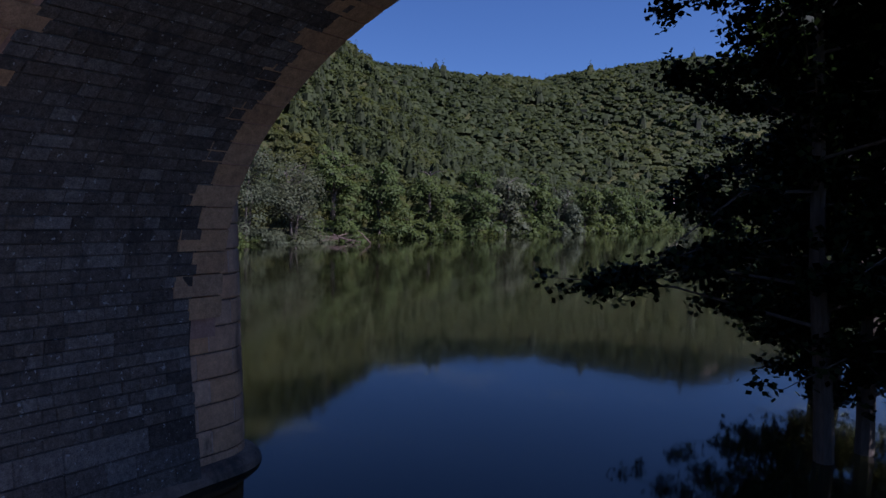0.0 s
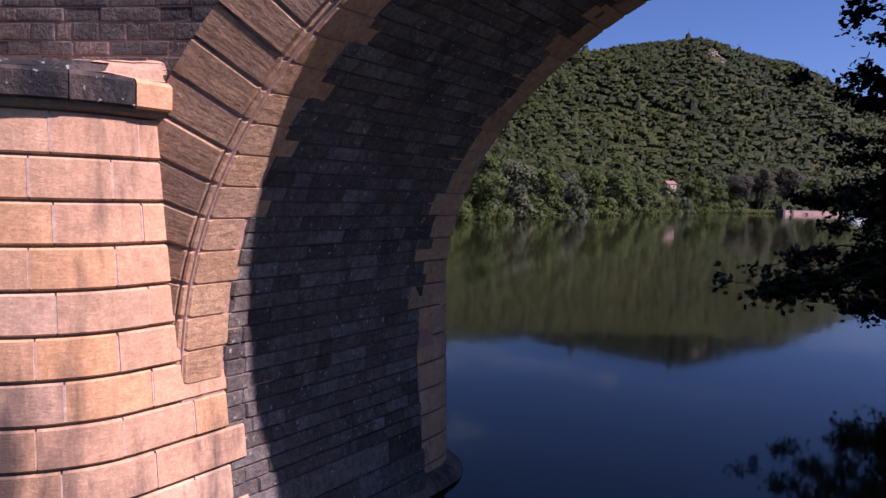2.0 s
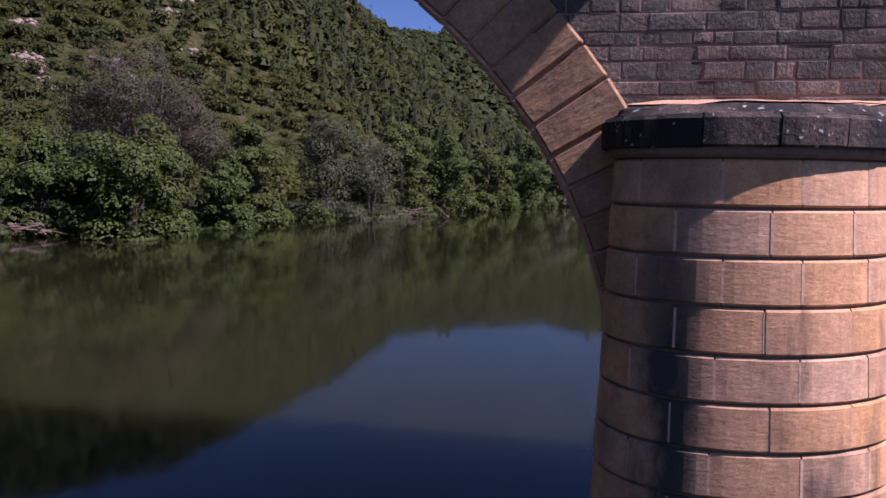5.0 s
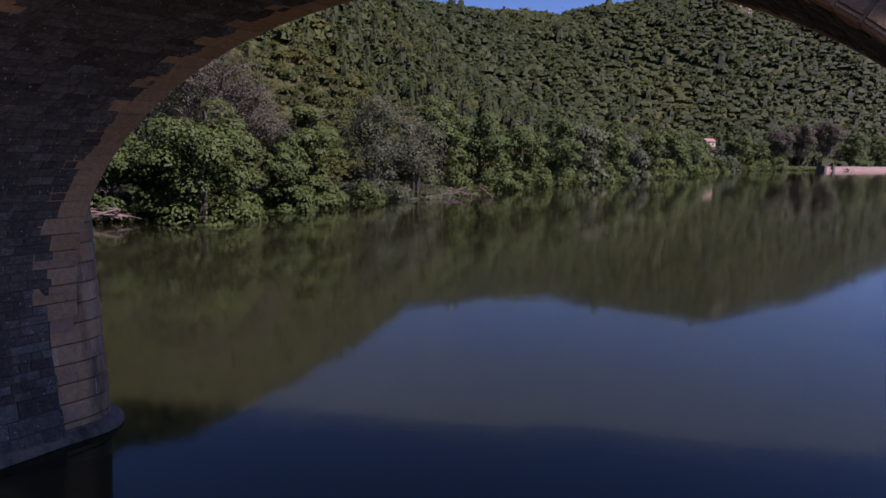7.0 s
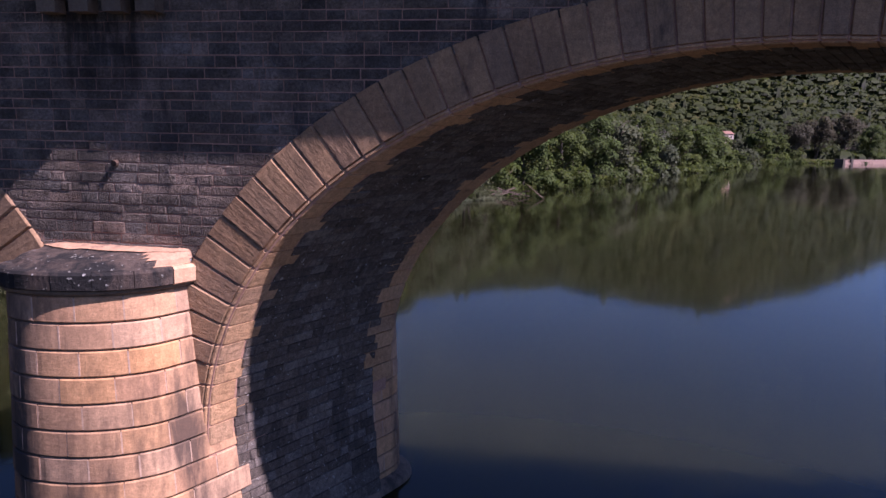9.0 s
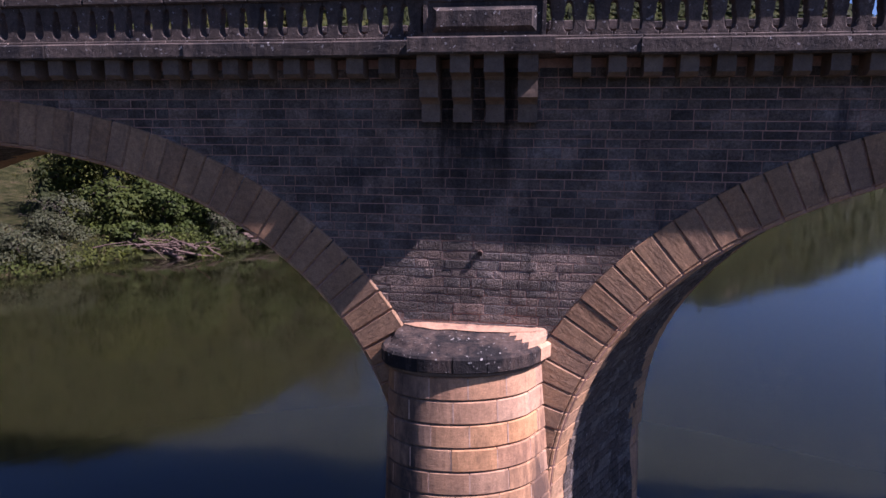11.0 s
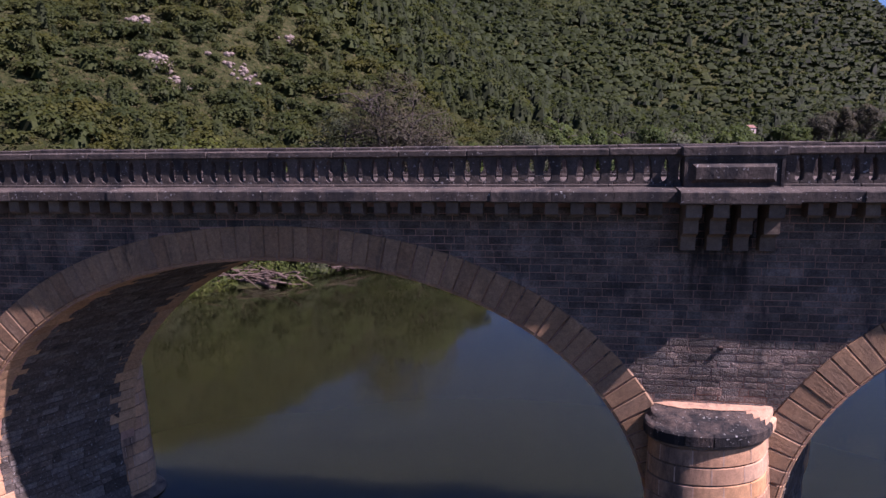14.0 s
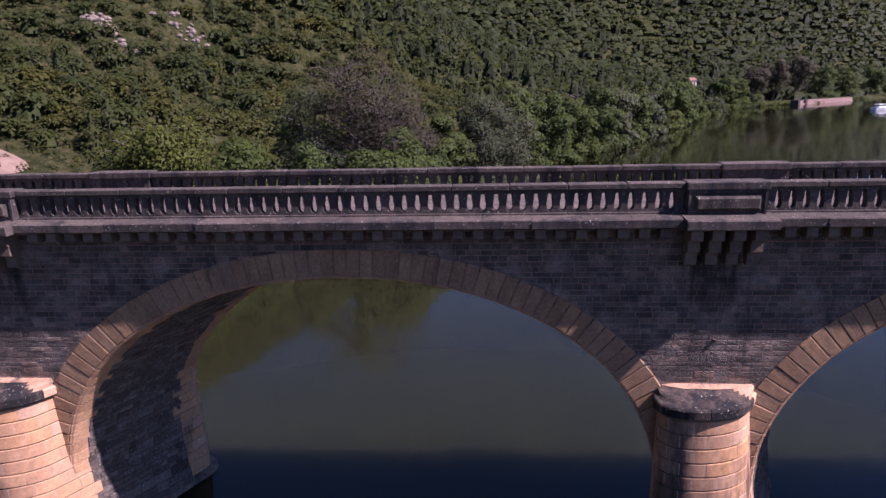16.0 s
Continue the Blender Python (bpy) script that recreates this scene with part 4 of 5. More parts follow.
def crown_points(rs, base, height_m, radius, n, low=0.2, lobes=9, flat=1.0, skirt=0):
    """Leaf places on the skins of many overlapping lobes."""
    mid = np.array(base) + (0, 0, height_m * (low + 1) / 2)
    half = np.array((radius, radius, height_m * (1 - low) / 2))
    d = rs.normal(0, 1, (lobes, 3))
    d /= np.linalg.norm(d, axis=1, keepdims=True)
    lc = mid + d * half * rs.uniform(0.35, 0.72, (lobes, 1))
    lr = rs.uniform(0.3, 0.5, lobes) * radius * flat
    if skirt:
        a = np.linspace(0, 2 * np.pi, skirt, endpoint=False) + rs.uniform(0, 0.5, skirt)
        ring = rs.uniform(0.62, 0.85, skirt) * radius
        lc = np.concatenate([lc, np.stack([base[0] + ring * np.cos(a), base[1] + ring * np.sin(a), base[2] + rs.uniform(-0.02, 0.14, skirt) * height_m], 1)])
        lr = np.concatenate([lr, rs.uniform(0.26, 0.36, skirt) * radius])
        lobes += skirt
    k = rs.integers(0, lobes, n)
    e = rs.normal(0, 1, (n, 3))
    e[:, 2] = np.abs(e[:, 2]) * np.where(rs.random(n) < (0.75 if flat == 1.0 else 0.88), 1, -1)
    e /= np.linalg.norm(e, axis=1, keepdims=True)
    pts = lc[k] + e * (lr[k] * rs.uniform(0.5 if flat == 1.0 else 0.75, 1.06, n) ** 0.7)[:, None] * (1, 1, 0.85)
    return pts, e, lc, lr


def blobs(rs, centres, radii, bands=4, around=6, low=-1.45):
    """Rough inner masses of foliage: faceted lumps as loose four-sided pieces."""
    n = len(centres)
    lat = np.linspace(low, 1.5, bands + 1)
    lon = np.linspace(0, 2 * np.pi, around + 1)
    p = np.stack([np.cos(lat)[:, None] * np.cos(lon), np.cos(lat)[:, None] * np.sin(lon), np.sin(lat)[:, None] * np.ones_like(lon)], -1)
    k = rs.uniform(0.82, 1.12, (n, bands + 1, around + 1, 1))
    k[:, :, -1] = k[:, :, 0]
    g = centres[:, None, None] + p[None] * k * radii[:, None, None]
    q = np.stack([g[:, :-1, :-1], g[:, :-1, 1:], g[:, 1:, 1:], g[:, 1:, :-1]], -2)
    out = q.mean(-2) - centres[:, None, None]
    out[..., 2] += 0.8 * radii[:, None, None, 2]
    out /= np.linalg.norm(out, axis=-1, keepdims=True) + 1e-9
    return q.reshape(-1, 4, 3), out.reshape(-1, 3)


def dome(rs, x, y, z, r, tall, n, lobes):
    """Leaf places on an uneven broad crown made of a few overlapping lobes, and the way each leaf faces."""
    a = rs.uniform(0, 2 * np.pi, lobes)
    q = np.sqrt(rs.random(lobes)) * 0.62
    lc = np.stack([x + r * q * np.cos(a), y + r * q * np.sin(a), z + tall * (0.62 - 0.45 * q * rs.uniform(0.6, 1.3, lobes))], 1)
    lr = r * rs.uniform(0.38, 0.6, lobes)
    k = rs.integers(0, lobes, n)
    e = rs.normal(0, 1, (n, 3))
    e[:, 2] = np.where(rs.random(n) < 0.85, np.abs(e[:, 2]), e[:, 2])
    e /= np.linalg.norm(e, axis=1, keepdims=True)
    pts = lc[k] + e * lr[k, None] * rs.uniform(0.8, 1.1, (n, 1)) * (1, 1, max(0.8, 0.42 * tall / r))
    return pts, e


def spire(rs, x, y, z, r, tall, n):
    """Leaf places on a pointed conifer."""
    up, a = rs.random(n) ** 1.5, rs.uniform(0, 2 * np.pi, n)
    rad = r * (1.02 - up) ** 0.85 * rs.uniform(0.65, 1.1, n)
    e = np.stack([np.cos(a), np.sin(a), np.full(n, 0.5)], 1)
    return np.stack([x + rad * np.cos(a), y + rad * np.sin(a), z + tall * up], 1), e


OUTCROPS = [(-100, 113, 30, 2.4, 1.0), (-89, 127, 26, 3.6, 0.9), (-87, 151, 16, 2.4, 1.0), (-98, 158, 16, 2.6, 1.1), (-94, 109, 12, 2.6, 0.8),
            (-103, 175, 26, 3.4, 1.3), (-110, 123, 16, 3.4, 1.0), (159, 633, 18, 7.0, 2.4)]      # x, y, stones, spread, size


def woods():
    rs = np.random.default_rng(5)
    trees = []
    for (x0, x1, y0, y1, step) in ((-260, 60, 30, 190, 3.7), (-300, 180, 190, 400, 4.9), (-330, 420, 400, 740, 5.2)):
        gx, gy = np.meshgrid(np.arange(x0, x1, step), np.arange(y0, y1, step))
        x = (gx + rs.uniform(-0.5, 0.5, gx.shape) * step).ravel()
        y = (gy + rs.uniform(-0.5, 0.5, gy.shape) * step).ravel()
        trees.append(np.stack([x, y, np.full(len(x), step)], 1))
    t = np.concatenate(trees)
    d = inland(t[:, 0], t[:, 1])
    x, y = t[:, 0], t[:, 1]
    bearing = np.degrees(np.arctan2(x + 10, y + 10))
    bare = np.sin(x * 0.11 + 2 * np.sin(y * 0.07)) * np.sin(y * 0.13 + 1.5 * np.sin(x * 0.05)) + 0.35 * rs.normal(0, 1, len(x))
    stony = (x < -55) & (x > -110) & (y < 140) & (bare > 0.7)
    look_out = (np.abs(np.degrees(np.arctan2(x - 6, y + 6)) - 10.4) < 0.8) & (y > 215) & (y < 340)
    clearing = ((x < -58) & (y < 52)) | ((x < -70) & (y < 62))
    keep = (d > 9) & (np.degrees(np.arctan2(x + 22, y + 14)) > -46) & (bearing < 31) & ~clearing & ~look_out
    for ox, oy, _, spread, _ in OUTCROPS:
        keep &= np.hypot(x - ox, (y - oy) * 0.8) > 1.25 * spread
    t, d, stony = t[keep], d[keep], stony[keep]
    x, y, h0 = t[:, 0], t[:, 1], height(t[:, 0], t[:, 1])
    seen = np.zeros(len(x), bool)
    for ex, ey, ez in ((8, -6, 4.5), (-10, -9, 7), (-25, -17, 14)):      # leave out what the ridges hide
        ridge = np.full(len(x), -9.0)
        for u in np.linspace(0.08, 0.97, 40):
            px, py = ex + (x - ex) * u, ey + (y - ey) * u
            ridge = np.maximum(ridge, (height(px, py) - ez + 1.0) / np.hypot(px - ex, py - ey))
        seen |= (h0 + 8 - ez) / np.hypot(x - ex, y - ey) > ridge
    t, h0, stony = t[seen], h0[seen], stony[seen]
    eye = np.hypot(t[:, 0] + 10, t[:, 1] + 10)
    C, S, L, P, BC, BR, BP = ([] for _ in range(7))
    for (x, y, step), z, far, dry in zip(t, h0, eye, stony):
        near, mid = far < 190, far < 350
        r = step * rs.choice((0.5, 0.58, 0.66, 0.76, 0.92)) * (0.5 if dry else 1.08 if near else 1.3 if mid else 1.42)
        pine = rs.random() < (0.06 if near else 0.35 if mid and x > -110 else 0.03)
        n = 260 if near else 96 if mid else 28
        tall = r * (rs.uniform(0.85, 1.3) if near else rs.uniform(0.8, 1.25) if mid else rs.uniform(0.5, 0.85))
        if pine:
            r, tall = 0.62 * r, r * rs.uniform(1.9, 2.6)
            pts, e = spire(rs, x, y, z - 0.3, r, tall, n)
        else:
            pts, e = dome(rs, x, y, z - 0.3, r, tall, n, 8 if near else 5 if mid else 4)
        core = 0.45 if near else 0.66 if mid else 0.84
        BC.append((x, y, z + 0.05 * tall))
        BR.append((core * r, core * r, (0.6 if pine else 0.58 if near else 0.66 if mid else 0.8) * tall))
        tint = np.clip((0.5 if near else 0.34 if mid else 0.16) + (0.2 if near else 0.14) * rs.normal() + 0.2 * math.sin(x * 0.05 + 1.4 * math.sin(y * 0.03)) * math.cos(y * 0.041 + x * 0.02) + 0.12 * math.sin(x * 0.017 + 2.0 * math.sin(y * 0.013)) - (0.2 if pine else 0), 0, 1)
        BP.append(tint)
        C.append(pts)
        L.append((0.7 if near else 0.5 if mid else 0.4) * e + np.array((0.12, 0, 0.6)))
        S.append(np.full(n, r * (0.095 if near else 0.15 if mid else 0.21)) * (np.interp(pts[:, 2], (z, z + tall), (1.5, 0.5)) if pine else 1.0) * rs.uniform(0.6, 1.4, n))
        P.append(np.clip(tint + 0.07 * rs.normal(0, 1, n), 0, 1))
    m = 2000
    x, y = rs.uniform(-125, -30, m), rs.uniform(52, 150, m)
    dry = (np.hypot(x + 100, y - 113) > 3) & (np.hypot(x + 89, y - 127) > 4) & (inland(x, y) > 12) & (np.degrees(np.arctan2(x + 22, y + 14)) > -46)
    x, y = x[dry], y[dry]
    for x, y, z in zip(x, y, height(x, y)):
        r, n = rs.uniform(0.4, 1.0), 24
        e = rs.normal(0, 1, (n, 3))
        e[:, 2] = np.abs(e[:, 2])
        e /= np.linalg.norm(e, axis=1, keepdims=True)
        C.append(np.array((x, y, z - 0.1)) + e * r * rs.uniform(0.6, 1.1, (n, 1)))
        L.append(e + np.array((0, 0, 0.4)))
        S.append(r * 0.2 * rs.uniform(0.6, 1.4, n))
        P.append(np.full(n, np.clip(0.6 + 0.25 * rs.normal(), 0, 1)))
    mass, out = blobs(rs, np.array(BC), np.array(BR), 3, 6, -0.1)
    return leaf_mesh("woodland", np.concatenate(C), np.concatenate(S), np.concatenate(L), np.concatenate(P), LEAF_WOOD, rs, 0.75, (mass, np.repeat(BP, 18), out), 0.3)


woodland = tagged(new("woodland", woods()), "dense green oak woodland covering the hillsides", "woods", kind="stuff")


def rocks():
    """Pale limestone outcrops and scree on the dry part of the slope."""
    rs = np.random.default_rng(21)
    c, r = [], []
    for cx, cy, n, spread, size in OUTCROPS:
        x, y = rs.normal(cx, 0.6 * spread, n), rs.normal(cy, 0.6 * spread, n)
        c.append(np.stack([x, y, height(x, y) + 0.3 * size], 1))
        r.append(size * rs.uniform(0.25, 0.8, (n, 1)) * (1.4, 1.0, 0.9))
    q, _ = blobs(rs, np.concatenate(c), np.concatenate(r), 4, 6)
    return mesh_from("rocks", q.reshape(-1, 3), [(4 * k, 4 * k + 1, 4 * k + 2, 4 * k + 3) for k in range(len(q))], LIMESTONE)


tagged(new("rocks", rocks()), "pale limestone rocks scattered on the dry slope", "rocks", kind="stuff")


def field():
    """A bare sandy patch of ground behind the trees."""
    us, vs = np.meshgrid(np.linspace(0.0, 1.0, 9), np.linspace(0, 2 * np.pi, 33))
    x = -90 + 12 * us * np.cos(vs) * (1 + 0.12 * np.sin(3 * vs))
    y = 53 + 7.5 * us * np.sin(vs) * (1 + 0.15 * np.cos(2 * vs))
    z = height(x, y) + 0.22 - 0.3 * us ** 6
    v = np.stack([x, y, z], -1).reshape(-1, 3)
    f = [(9 * j + i, 9 * j + i + 1, 9 * j + i + 10, 9 * j + i + 9) for j in range(32) for i in range(8)]
    return mesh_from("field", v, f, SANDY, True)


tagged(new("field", field()), "bare sandy field behind the bank trees", "field", kind="structure")


# ---- bank trees, each with trunk, limbs and crown ----
def tree(x, y, tall, radius, mat, leaves, leaf, seed, low=0.12, lobes=14, label="", plant=0.45, stems=1, category="tree", name="tree", droop=0.0, sparse=False, flat=1.0):
    rs = np.random.default_rng(seed)
    z = float(height(np.array([x]), np.array([y]))[0]) - 0.15 if x < 10 or y > 40 else float(right_bank(np.array([x]), np.array([y]))[0]) - 0.1
    z = max(z, -0.35)
    top = tagged(new(name), label, category)
    top.location = (x, y, z)
    bm = bmesh.new()
    for s in range(stems):
        a0 = 6.28 * s / max(1, stems) + seed
        lean = 0.0 if stems == 1 else 0.28 * radius
        r0 = 0.028 * tall / (1 + 0.4 * (stems - 1))
        base = Vector((0.25 * math.cos(a0) * (stems > 1), 0.25 * math.sin(a0) * (stems > 1), 0))
        pts = [base + Vector((lean * math.cos(a0) * t + rs.normal() * 0.06 * t * radius, lean * math.sin(a0) * t + rs.normal() * 0.06 * t * radius, tall * 0.85 * t)) for t in (0, 0.2, 0.45, 0.7, 1)]
        tube(bm, pts, [r0 * 1.25, r0, r0 * 0.75, r0 * 0.45, r0 * 0.12], 8)
        for k in range(30 if sparse else 9):
            t = rs.uniform(0.22, 0.95)
            i = min(3, int(t * 4))
            p = pts[i].lerp(pts[i + 1], t * 4 - i if t * 4 - i <= 1 else 1)
            a = rs.uniform(0, 6.28)
            ln = radius * rs.uniform(0.5, 0.9) * (1.1 - 0.5 * t)
            q = p + Vector((math.cos(a) * ln * 0.5, math.sin(a) * ln * 0.5, ln * 0.3))
            w = p + Vector((math.cos(a) * ln, math.sin(a) * ln, ln * rs.uniform(0.1, 0.6)))
            tube(bm, [p, q, w], [r0 * 0.4, r0 * 0.25, r0 * 0.06], 5)
            for _ in range(6 if sparse else 0):
                s0 = q.lerp(w, rs.random())
                tube(bm, [s0, s0 + Vector((rs.normal(), rs.normal(), 0.5 + rs.normal() * 0.6)) * ln * 0.3], [r0 * 0.09, r0 * 0.02], 3)
    part("trunk", bm, BARK, top)
    pts, e, lc, lr = crown_points(rs, (0, 0, 0), tall, radius, leaves, low, lobes, flat, 0 if sparse else 9)
    pts[:, 2] -= droop * np.clip(np.hypot(pts[:, 0], pts[:, 1]) - 0.5 * radius, 0, None)
    pts[:, 2] = np.maximum(pts[:, 2], 0.06 - z + 0.1 * rs.random(leaves))
    me = leaf_mesh("crown", pts, leaf * rs.uniform(0.6, 1.4, leaves), e + np.array((0.1, -0.05, 0.35)), np.clip(plant + 0.08 * rs.normal(0, 1, leaves), 0, 1), mat, rs, 0.6, None, 0.42 if flat == 1.0 else 0.3)
    child("crown", me, top)
    return top


BROAD = "leafy bright green maple-like tree on the river bank"
WILLOW = "grey-green willow with fine leaves leaning over the water"
GREY = "tall half-bare grey-brown tree with sparse leaves"
SHRUB = "low rounded green shrub at the water's edge"
BANK = [
    # x, y, height, radius, kind
    (-35.0, 44.0, 10.8, 5.6, "b"), (-39.0, 51.0, 16.8, 7.0, "g"), (-41.8, 43.0, 9.0, 3.8, "b"), (-36.0, 53.5, 12.5, 5.0, "g"), (-44.5, 52.0, 13.5, 4.5, "w"), (-31.5, 53.5, 8.6, 3.4, "b"), (-31.0, 59.0, 12.5, 3.8, "b"), (-33.5, 59.0, 9.5, 3.2, "g"),
    (-27.5, 71.0, 13.0, 5.0, "w"), (-23.5, 76.5, 12.0, 4.6, "w"), (-17.0, 95.0, 13.5, 5.2, "b"), (-22.0, 88.0, 14.5, 5.0, "b"), (-11.0, 106.0, 13.0, 5.0, "b"),
    (-5.0, 118.0, 14.0, 5.5, "b"), (0.0, 130.0, 13.0, 5.5, "w"), (6.0, 141.0, 14.0, 6.0, "b"), (12.0, 155.0, 12.0, 5.0, "w"), (18.0, 168.0, 13.0, 6.0, "b"),
    (27.0, 186.0, 14.0, 6.5, "b"), (35.0, 204.0, 13.0, 6.0, "b"), (43.0, 222.0, 7.5, 5.0, "b"), (57.5, 251.0, 6.5, 5.0, "w"), (66.0, 266.0, 15.0, 7.0, "b"),
    (78.0, 284.0, 12.0, 6.0, "b"), (90.0, 300.0, 16.0, 7.0, "g"), (103.0, 312.0, 20.0, 7.5, "g"), (118.0, 322.0, 21.0, 8.0, "g"), (136.0, 338.0, 18.0, 8.0, "b"),
    (155.0, 352.0, 17.0, 8.0, "b"), (178.0, 368.0, 18.0, 9.0, "b"), (205.0, 384.0, 18.0, 9.0, "b"), (235.0, 400.0, 18.0, 9.5, "b"),
    (-43.0, 46.5, 8.0, 3.6, "w"), (-49.0, 44.0, 8.5, 4.2, "b"), (-55.5, 42.0, 11.0, 4.8, "y"), (-60.5, 44.0, 9.0, 4.0, "y"), (-42.0, 53.0, 9.5, 3.6, "w"), (-46.0, 56.0, 10.0, 4.5, "b"),
    (-40.5, 47.5, 7.0, 3.0, "b"), (-51.5, 36.5, 4.2, 2.8, "b"), (-48.5, 38.5, 4.5, 2.6, "b"), (-45.2, 40.5, 4.6, 2.4, "b"), (-53.5, 33.0, 3.4, 2.6, "w"), (-52.6, 28.0, 2.0, 2.5, "r"), (-50.8, 28.8, 1.5, 1.8, "r"), (-55.0, 27.6, 1.9, 2.3, "r"), (-43.2, 34.9, 1.2, 1.0, "y"), (-43.2, 38.6, 3.2, 1.8, "w"), (-48.6, 34.6, 2.4, 1.5, "b"),
    (-27.0, 66.5, 3.0, 2.2, "s"), (-31.0, 61.5, 3.6, 2.4, "s"), (-19.0, 84.5, 4.0, 2.8, "s"), (-9.0, 110.5, 5.0, 3.2, "s"), (-35.0, 49.8, 3.6, 2.0, "b"),
    (-41.5, 42.5, 3.4, 2.0, "g"), (-38.6, 45.0, 4.5, 2.4, "b"), (-13.5, 99.5, 5.5, 3.2, "s"), (3.5, 133.5, 5.5, 3.6, "s"), (23.0, 174.0, 6.0, 4.0, "s"), (50.0, 233.0, 6.0, 4.5, "s"), (86.0, 290.0, 5.0, 5.0, "s"), (59.0, 289.0, 10.5, 5.0, "b"), (47.3, 253.0, 15.0, 4.2, "b"), (64.5, 292.0, 9.0, 4.5, "w"),
]
LOOK = {"b": (LEAF_BROAD, BROAD, 0.5), "w": (LEAF_WILLOW, WILLOW, 0.4), "g": (LEAF_DRY, GREY, 0.4), "y": (LEAF_BROAD, "yellow-green bushy tree beside a bare field", 0.9), "s": (LEAF_BROAD, SHRUB, 0.6), "r": (LEAF_WILLOW, "low grey-green mound of reeds and scrub at the waterline", 0.55)}
for k, (x, y, tall, radius, kind) in enumerate(BANK):
    mat, label, plant = LOOK[kind]
    far = math.hypot(x + 10, y + 10)
    leaf = (0.15 if far < 80 else 0.2 if far < 140 else 0.3) * (0.6 if kind in "wgr" and far < 140 else 1.0)
    count = int(min(13500, (6.5 if kind == "b" and far < 75 else 4.2) * radius * tall / leaf ** 2 * (0.8 if kind == "g" else 1.0)))
    low = 0.2 if kind == "g" else -0.08
    top = tree(x, y, tall, radius, mat, count, leaf, 100 + k, low, (44 if kind == "b" else 26) if tall > 6 else 11, label, plant + 0.1 * math.sin(k * 2.3), 3 if kind in "wg" else 1, "shrub" if kind in "sr" else "tree", "shrub" if kind in "sr" else "tree", 0.25 if kind == "w" else 0.0, kind == "g", 0.68 if kind == "b" and tall > 6 else 1.0)
    tagged(top, group="trees along the river bank")


# ---- the alder on the near bank, in the bridge's shade ----
def alder():
    rs = np.random.default_rng(42)
    ax, ay = 14.0, 7.0
    top = tagged(new("tree"), "dark alder with small round leaves hanging over the water in shade", "tree")
    top.location = (ax, ay, 0.0)
    bm = bmesh.new()
    C, L, S = [], [], []
    stems = [((-0.6, -0.4), (-1.6, -1.0), 12.5), ((0.3, 0.2), (0.3, 0.5), 14.0), ((-0.2, 0.6), (-0.8, 1.6), 12.0), ((0.8, -0.5), (1.8, -1.2), 12.0)]
    for (bx, by), (tx, ty), tall in stems:
        line = [Vector((bx + (tx - bx) * t, by + (ty - by) * t, -0.3 + tall * t)) + Vector((rs.normal(), rs.normal(), 0)) * 0.12 * t for t in (0, 0.15, 0.3, 0.5, 0.7, 0.85, 1)]
        tube(bm, line, [0.17, 0.15, 0.13, 0.1, 0.07, 0.045, 0.015], 8)
        for k in range(56):
            t = 0.03 + 0.95 * (k + rs.random()) / 56
            f = t * 6
            i = min(5, int(f))
            p = line[i].lerp(line[i + 1], f - i)
            a = rs.uniform(0, 6.28)
            reach = rs.uniform(1.2, 3.2) * (1.15 - 0.55 * t) * (1.6 if 0.18 < t < 0.5 else 1.0)
            d = Vector((math.cos(a), math.sin(a), 0))
            sag = rs.uniform(-0.35, 0.15) if t < 0.45 else rs.uniform(-0.05, 0.45)
            mid = p + d * reach * 0.5 + Vector((0, 0, reach * (sag * 0.3 + 0.08)))
            tip = p + d * reach + Vector((0, 0, reach * sag))
            if tip.z < 0.5 + 0.3 * math.hypot(tip.x, tip.y):
                continue
            tube(bm, [p, mid, tip], [0.035, 0.022, 0.006], 5)
            for s in range(11):
                u = rs.uniform(0.25, 1.0)
                q = p.lerp(mid, u * 2) if u < 0.5 else mid.lerp(tip, u * 2 - 1)
                b = rs.uniform(0, 6.28)
                twig = q + Vector((math.cos(b), math.sin(b), rs.uniform(-0.5, 0.35))) * rs.uniform(0.25, 0.75)
                tube(bm, [q, q.lerp(twig, 0.5) + Vector((0, 0, 0.03)), twig], [0.01, 0.007, 0.003], 3)
                m = 54
                w = rs.uniform(0.1, 1.1, (m, 1))
                pts = np.array(q)[None] + (np.array(twig) - np.array(q))[None] * w + rs.normal(0, 0.1, (m, 3))
                C.append(pts)
                n = rs.normal(0, 0.6, (m, 3))
                n[:, 2] += 0.8
                L.append(n)
                S.append(rs.uniform(0.05, 0.085, m))
    part("trunk", bm, BARK, top)
    C = np.concatenate(C)
    out = np.hypot(C[:, 0], C[:, 1])
    floor_z = 0.3 + 0.4 * out + 0.5 * np.sin(3 * np.arctan2(C[:, 1], C[:, 0]))
    keep = (C[:, 2] > floor_z) & (rs.random(len(C)) < 0.25 + (C[:, 2] - floor_z) * 0.8)
    C, L, S = C[keep], np.concatenate(L)[keep], np.concatenate(S)[keep]
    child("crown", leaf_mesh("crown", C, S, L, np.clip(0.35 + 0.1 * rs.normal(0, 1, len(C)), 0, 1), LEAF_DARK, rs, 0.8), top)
    return top


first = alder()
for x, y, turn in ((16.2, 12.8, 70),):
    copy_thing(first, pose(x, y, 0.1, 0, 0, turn))


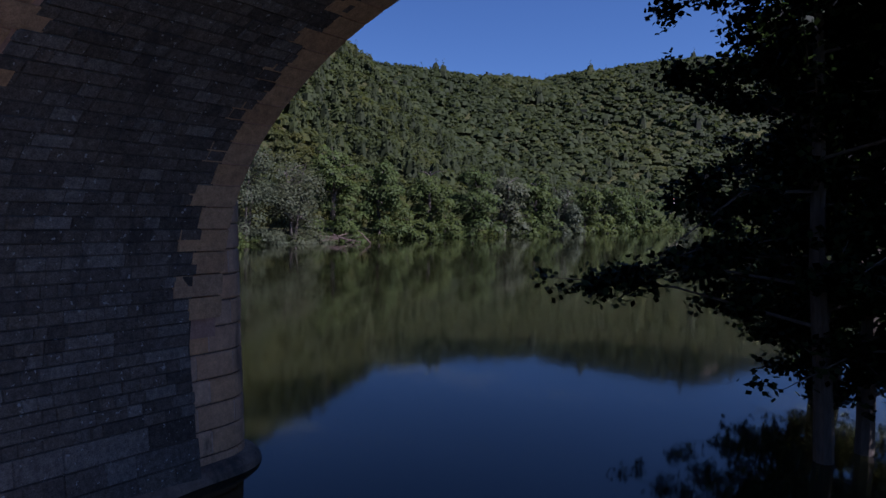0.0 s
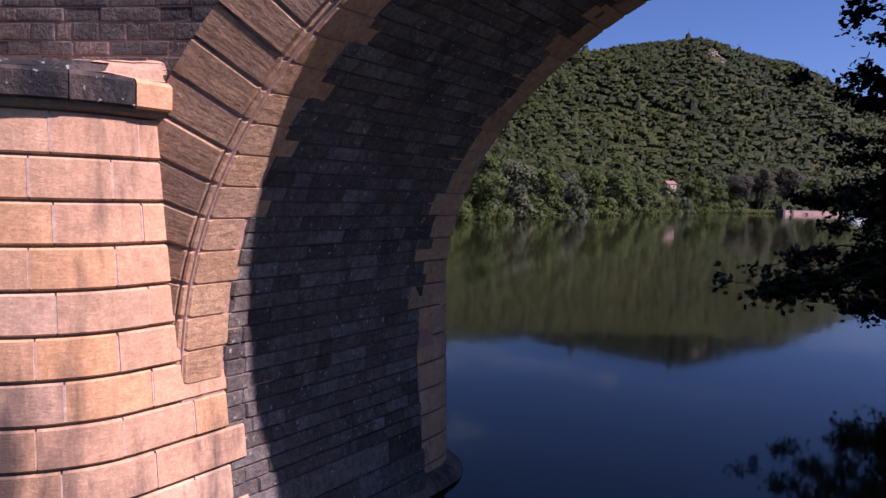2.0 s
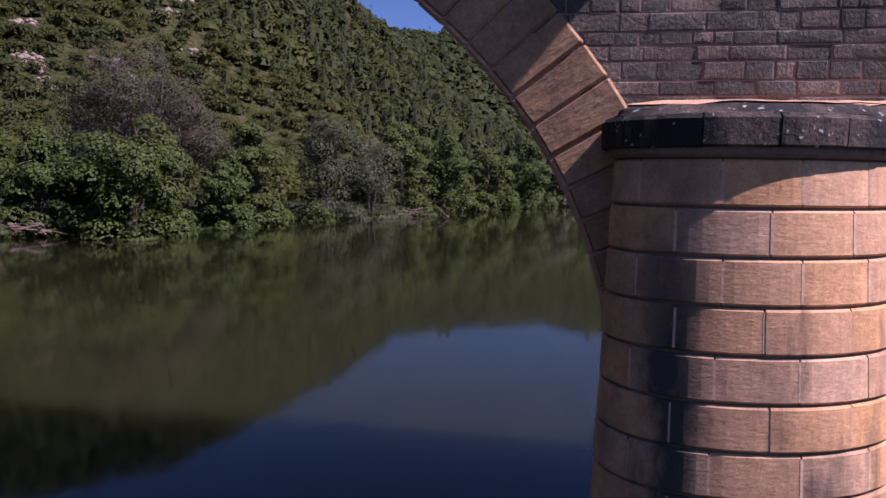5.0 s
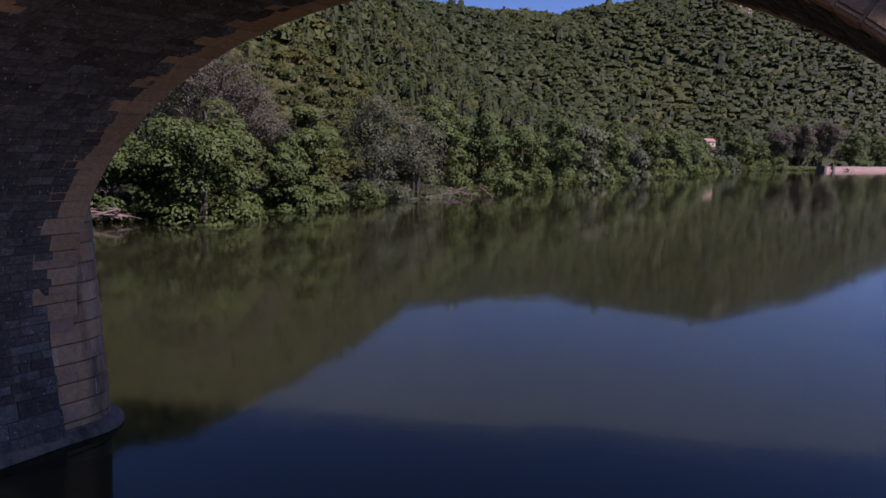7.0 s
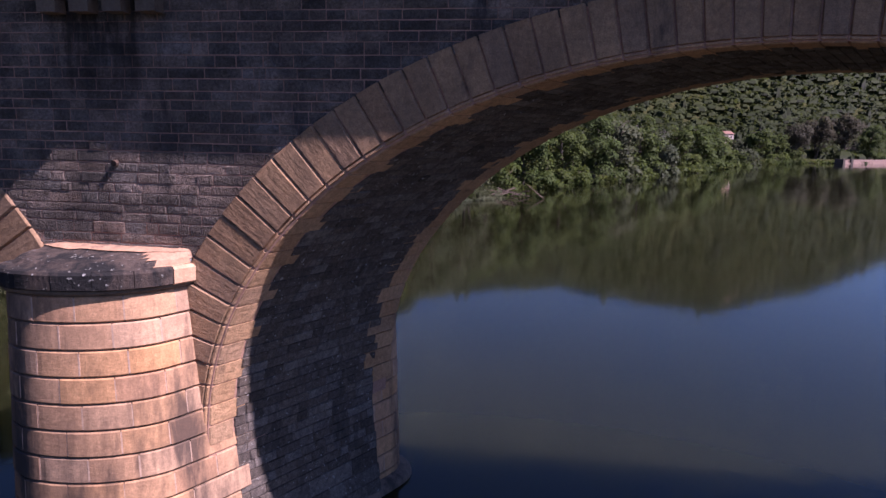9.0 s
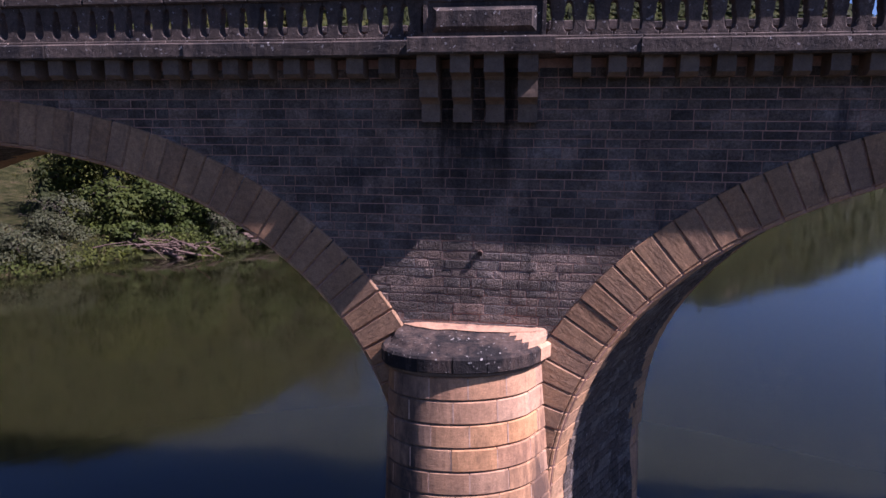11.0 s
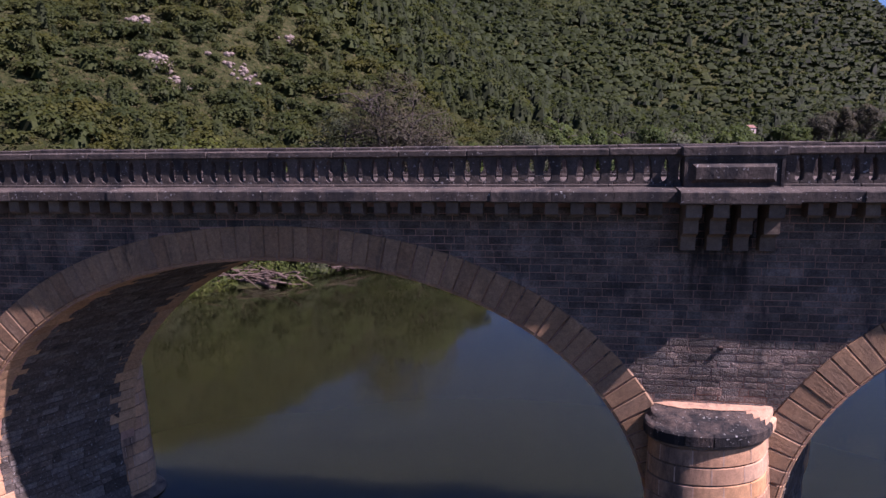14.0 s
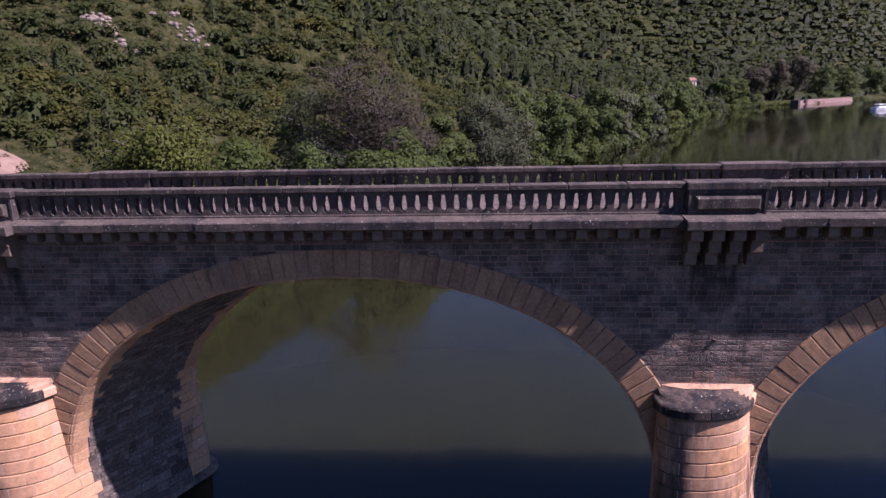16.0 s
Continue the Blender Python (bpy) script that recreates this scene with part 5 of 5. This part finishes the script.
# ---- driftwood and reeds on the bank ----
def driftwood(name, x, y, n, spread, long, seed, label):
    rs = np.random.default_rng(seed)
    top = tagged(new(name), label, "driftwood")
    top.location = (x, y, 0.0)
    for k in range(n):
        bm = bmesh.new()
        a = rs.uniform(-0.7, 0.7) + (3.14 if rs.random() < 0.5 else 0)
        c = Vector((rs.normal() * spread, rs.normal() * spread * 0.45, rs.uniform(0.15, 1.1)))
        d = Vector((math.cos(a), math.sin(a), rs.normal() * 0.22))
        ln = long * rs.uniform(0.5, 1.2)
        r = rs.uniform(0.035, 0.11)
        pts = [c + d * ln * (t - 0.5) + Vector((rs.normal(), rs.normal(), rs.normal())) * 0.08 for t in (0, 0.35, 0.7, 1)]
        for p in pts:
            p.z = max(p.z, 0.02)
        tube(bm, pts, [r, r * 0.9, r * 0.7, r * 0.3], 6)
        part("branch", bm, DRIFT, top)


driftwood("driftwood", -45.8, 34.5, 46, 1.5, 2.8, 3, "heap of bleached driftwood branches on the bank")
driftwood("driftwood", -41.5, 39.6, 26, 0.9, 2.4, 4, "grey branches of a fallen tree reaching into the water")
driftwood("driftwood", -19.5, 79.5, 14, 2.2, 4.2, 5, "fallen reddish dead trunk lying along the waterline")


def bank_grass():
    rs = np.random.default_rng(9)
    C, L, S, P = [], [], [], []
    for i in range(3, len(SHORE) - 4):
        (x0, y0), (x1, y1) = SHORE[i], SHORE[i + 1]
        ln = math.hypot(x1 - x0, y1 - y0)
        far = math.hypot(x0 + 10, y0 + 10)
        n = int(ln * (150 if far < 90 else 60 if far < 200 else 24))
        t = rs.random(n)
        o = np.abs(rs.normal(0, 1.6, n)) - 0.5
        nx, ny = -(y1 - y0) / ln, (x1 - x0) / ln
        x, y = x0 + (x1 - x0) * t + nx * o, y0 + (y1 - y0) * t + ny * o
        if i == 8:
            o = o + 2.2
            x, y = x0 + (x1 - x0) * t + nx * o, y0 + (y1 - y0) * t + ny * o
        k = 0.14 if far < 90 else 0.25 if far < 200 else 0.5
        z = np.maximum(height(x, y), 0) + rs.uniform(0.05, 1.0, n) * (0.5 + 0.7 * np.maximum(0, wavy(x, y, 0.5)))
        C.append(np.stack([x, y, z], 1))
        L.append(rs.normal(0, 0.7, (n, 3)) * (1, 1, 0.4) + (0.2, -0.2, 0.7))
        S.append(np.full(n, k) * rs.uniform(0.6, 1.5, n))
        P.append(np.clip(0.6 + 0.25 * wavy(x, y, 0.2) + 0.1 * rs.normal(0, 1, n), 0, 1))
    return leaf_mesh("bank_plants", np.concatenate(C), np.concatenate(S), np.concatenate(L), np.concatenate(P), LEAF_BROAD, rs, 0.35)


tagged(new("bank_plants", bank_grass()), "grass, reeds and brambles along the waterline", "plants", kind="stuff")


# ---- far things: house, quay, boat ----
def house():
    x, y, z = 62.0, 300.0, 4.0
    top = tagged(new("house"), "small pale plastered house with a red tiled roof among trees", "house")
    top.matrix_basis = pose(x, y, z + 5.5, 0, 0, 28) @ Matrix.Scale(0.72, 4)
    bm = bmesh.new()
    box(bm, -3.2, 3.2, -2.6, 2.6, -7.5, 3.0)
    part("wall", bm, PLASTER, top)
    bm = bmesh.new()
    v = [bm.verts.new(p) for p in ((-3.6, -3.0, 2.9), (3.6, -3.0, 2.9), (3.6, 3.0, 2.9), (-3.6, 3.0, 2.9), (-3.6, 0, 4.7), (3.6, 0, 4.7))]
    for q in ((0, 1, 5, 4), (2, 3, 4, 5), (0, 4, 3), (1, 2, 5), (0, 3, 2, 1)):
        bm.faces.new([v[i] for i in q])
    part("roof", bm, ROOF_TILE, top)
    for wx in (-1.6, 1.4):
        bm = bmesh.new()
        box(bm, wx - 0.45, wx + 0.45, -2.64, -2.58, 0.6, 1.9)
        part("window", bm, DARK_GLASS, top)


def quay():
    top = tagged(new("quay_wall"), "low pink stone quay wall with dark buttresses at the water", "quay")
    a, b = Vector((110, 300, 0)), Vector((147, 329, 0))
    ln = (b - a).length
    top.matrix_basis = pose(a.x, a.y, 0, 0, 0, math.degrees(math.atan2(b.y - a.y, b.x - a.x)))
    n = 14
    for k in range(n):
        bm = bmesh.new()
        box(bm, ln * k / n, ln * (k + 1) / n - 0.06, 0, 3, -1.5, 1.7 + 0.08 * math.sin(k * 2), 0.05)
        part("wall_section", bm, QUAY_STONE, top)
    bm = bmesh.new()
    box(bm, 0, ln, -0.5, 0.3, -1.5, 0.45, 0.06)
    part("footing", bm, QUAY_STONE, top)
    for k in (-1.6, 4.3):
        bm = bmesh.new()
        box(bm, k, k + 1.6, -0.7, 3, -1.5, 2.1, 0.05)
        part("buttress", bm, MORTAR_DARK, top)


def boat():
    top = tagged(new("boat"), "small white cabin boat moored on the river", "boat")
    top.matrix_basis = pose(115.0, 244.0, 0.0, 0, 0, 28)
    bm = bmesh.new()
    rows = []
    for t in np.linspace(0, 1, 9):
        w = 1.25 * (1 - max(0, (t - 0.55) / 0.45) ** 2) + 0.03
        rows.append([bm.verts.new(p) for p in ((-4 + 8 * t, -w, 0.95 + 0.25 * t * t), (-4 + 8 * t, -w * 0.75, -0.2), (-4 + 8 * t, w * 0.75, -0.2), (-4 + 8 * t, w, 0.95 + 0.25 * t * t))])
    for p, q in zip(rows, rows[1:]):
        for i in range(4):
            bm.faces.new((p[i], p[(i + 1) % 4], q[(i + 1) % 4], q[i]))
    bm.faces.new(rows[0])
    bm.faces.new(rows[-1][::-1])
    part("hull", bm, WHITE_PAINT, top)
    bm = bmesh.new()
    box(bm, -2.2, 1.6, -0.95, 0.95, 0.9, 1.5, 0.08)
    part("cabin", bm, WHITE_PAINT, top)
    bm = bmesh.new()
    box(bm, -2.0, 1.4, -0.98, 0.98, 1.5, 1.95, 0.02)
    part("window", bm, DARK_GLASS, top)
    bm = bmesh.new()
    box(bm, -2.5, 1.8, -1.1, 1.1, 1.95, 2.12, 0.05)
    part("roof", bm, WHITE_PAINT, top)


house()
quay()
boat()
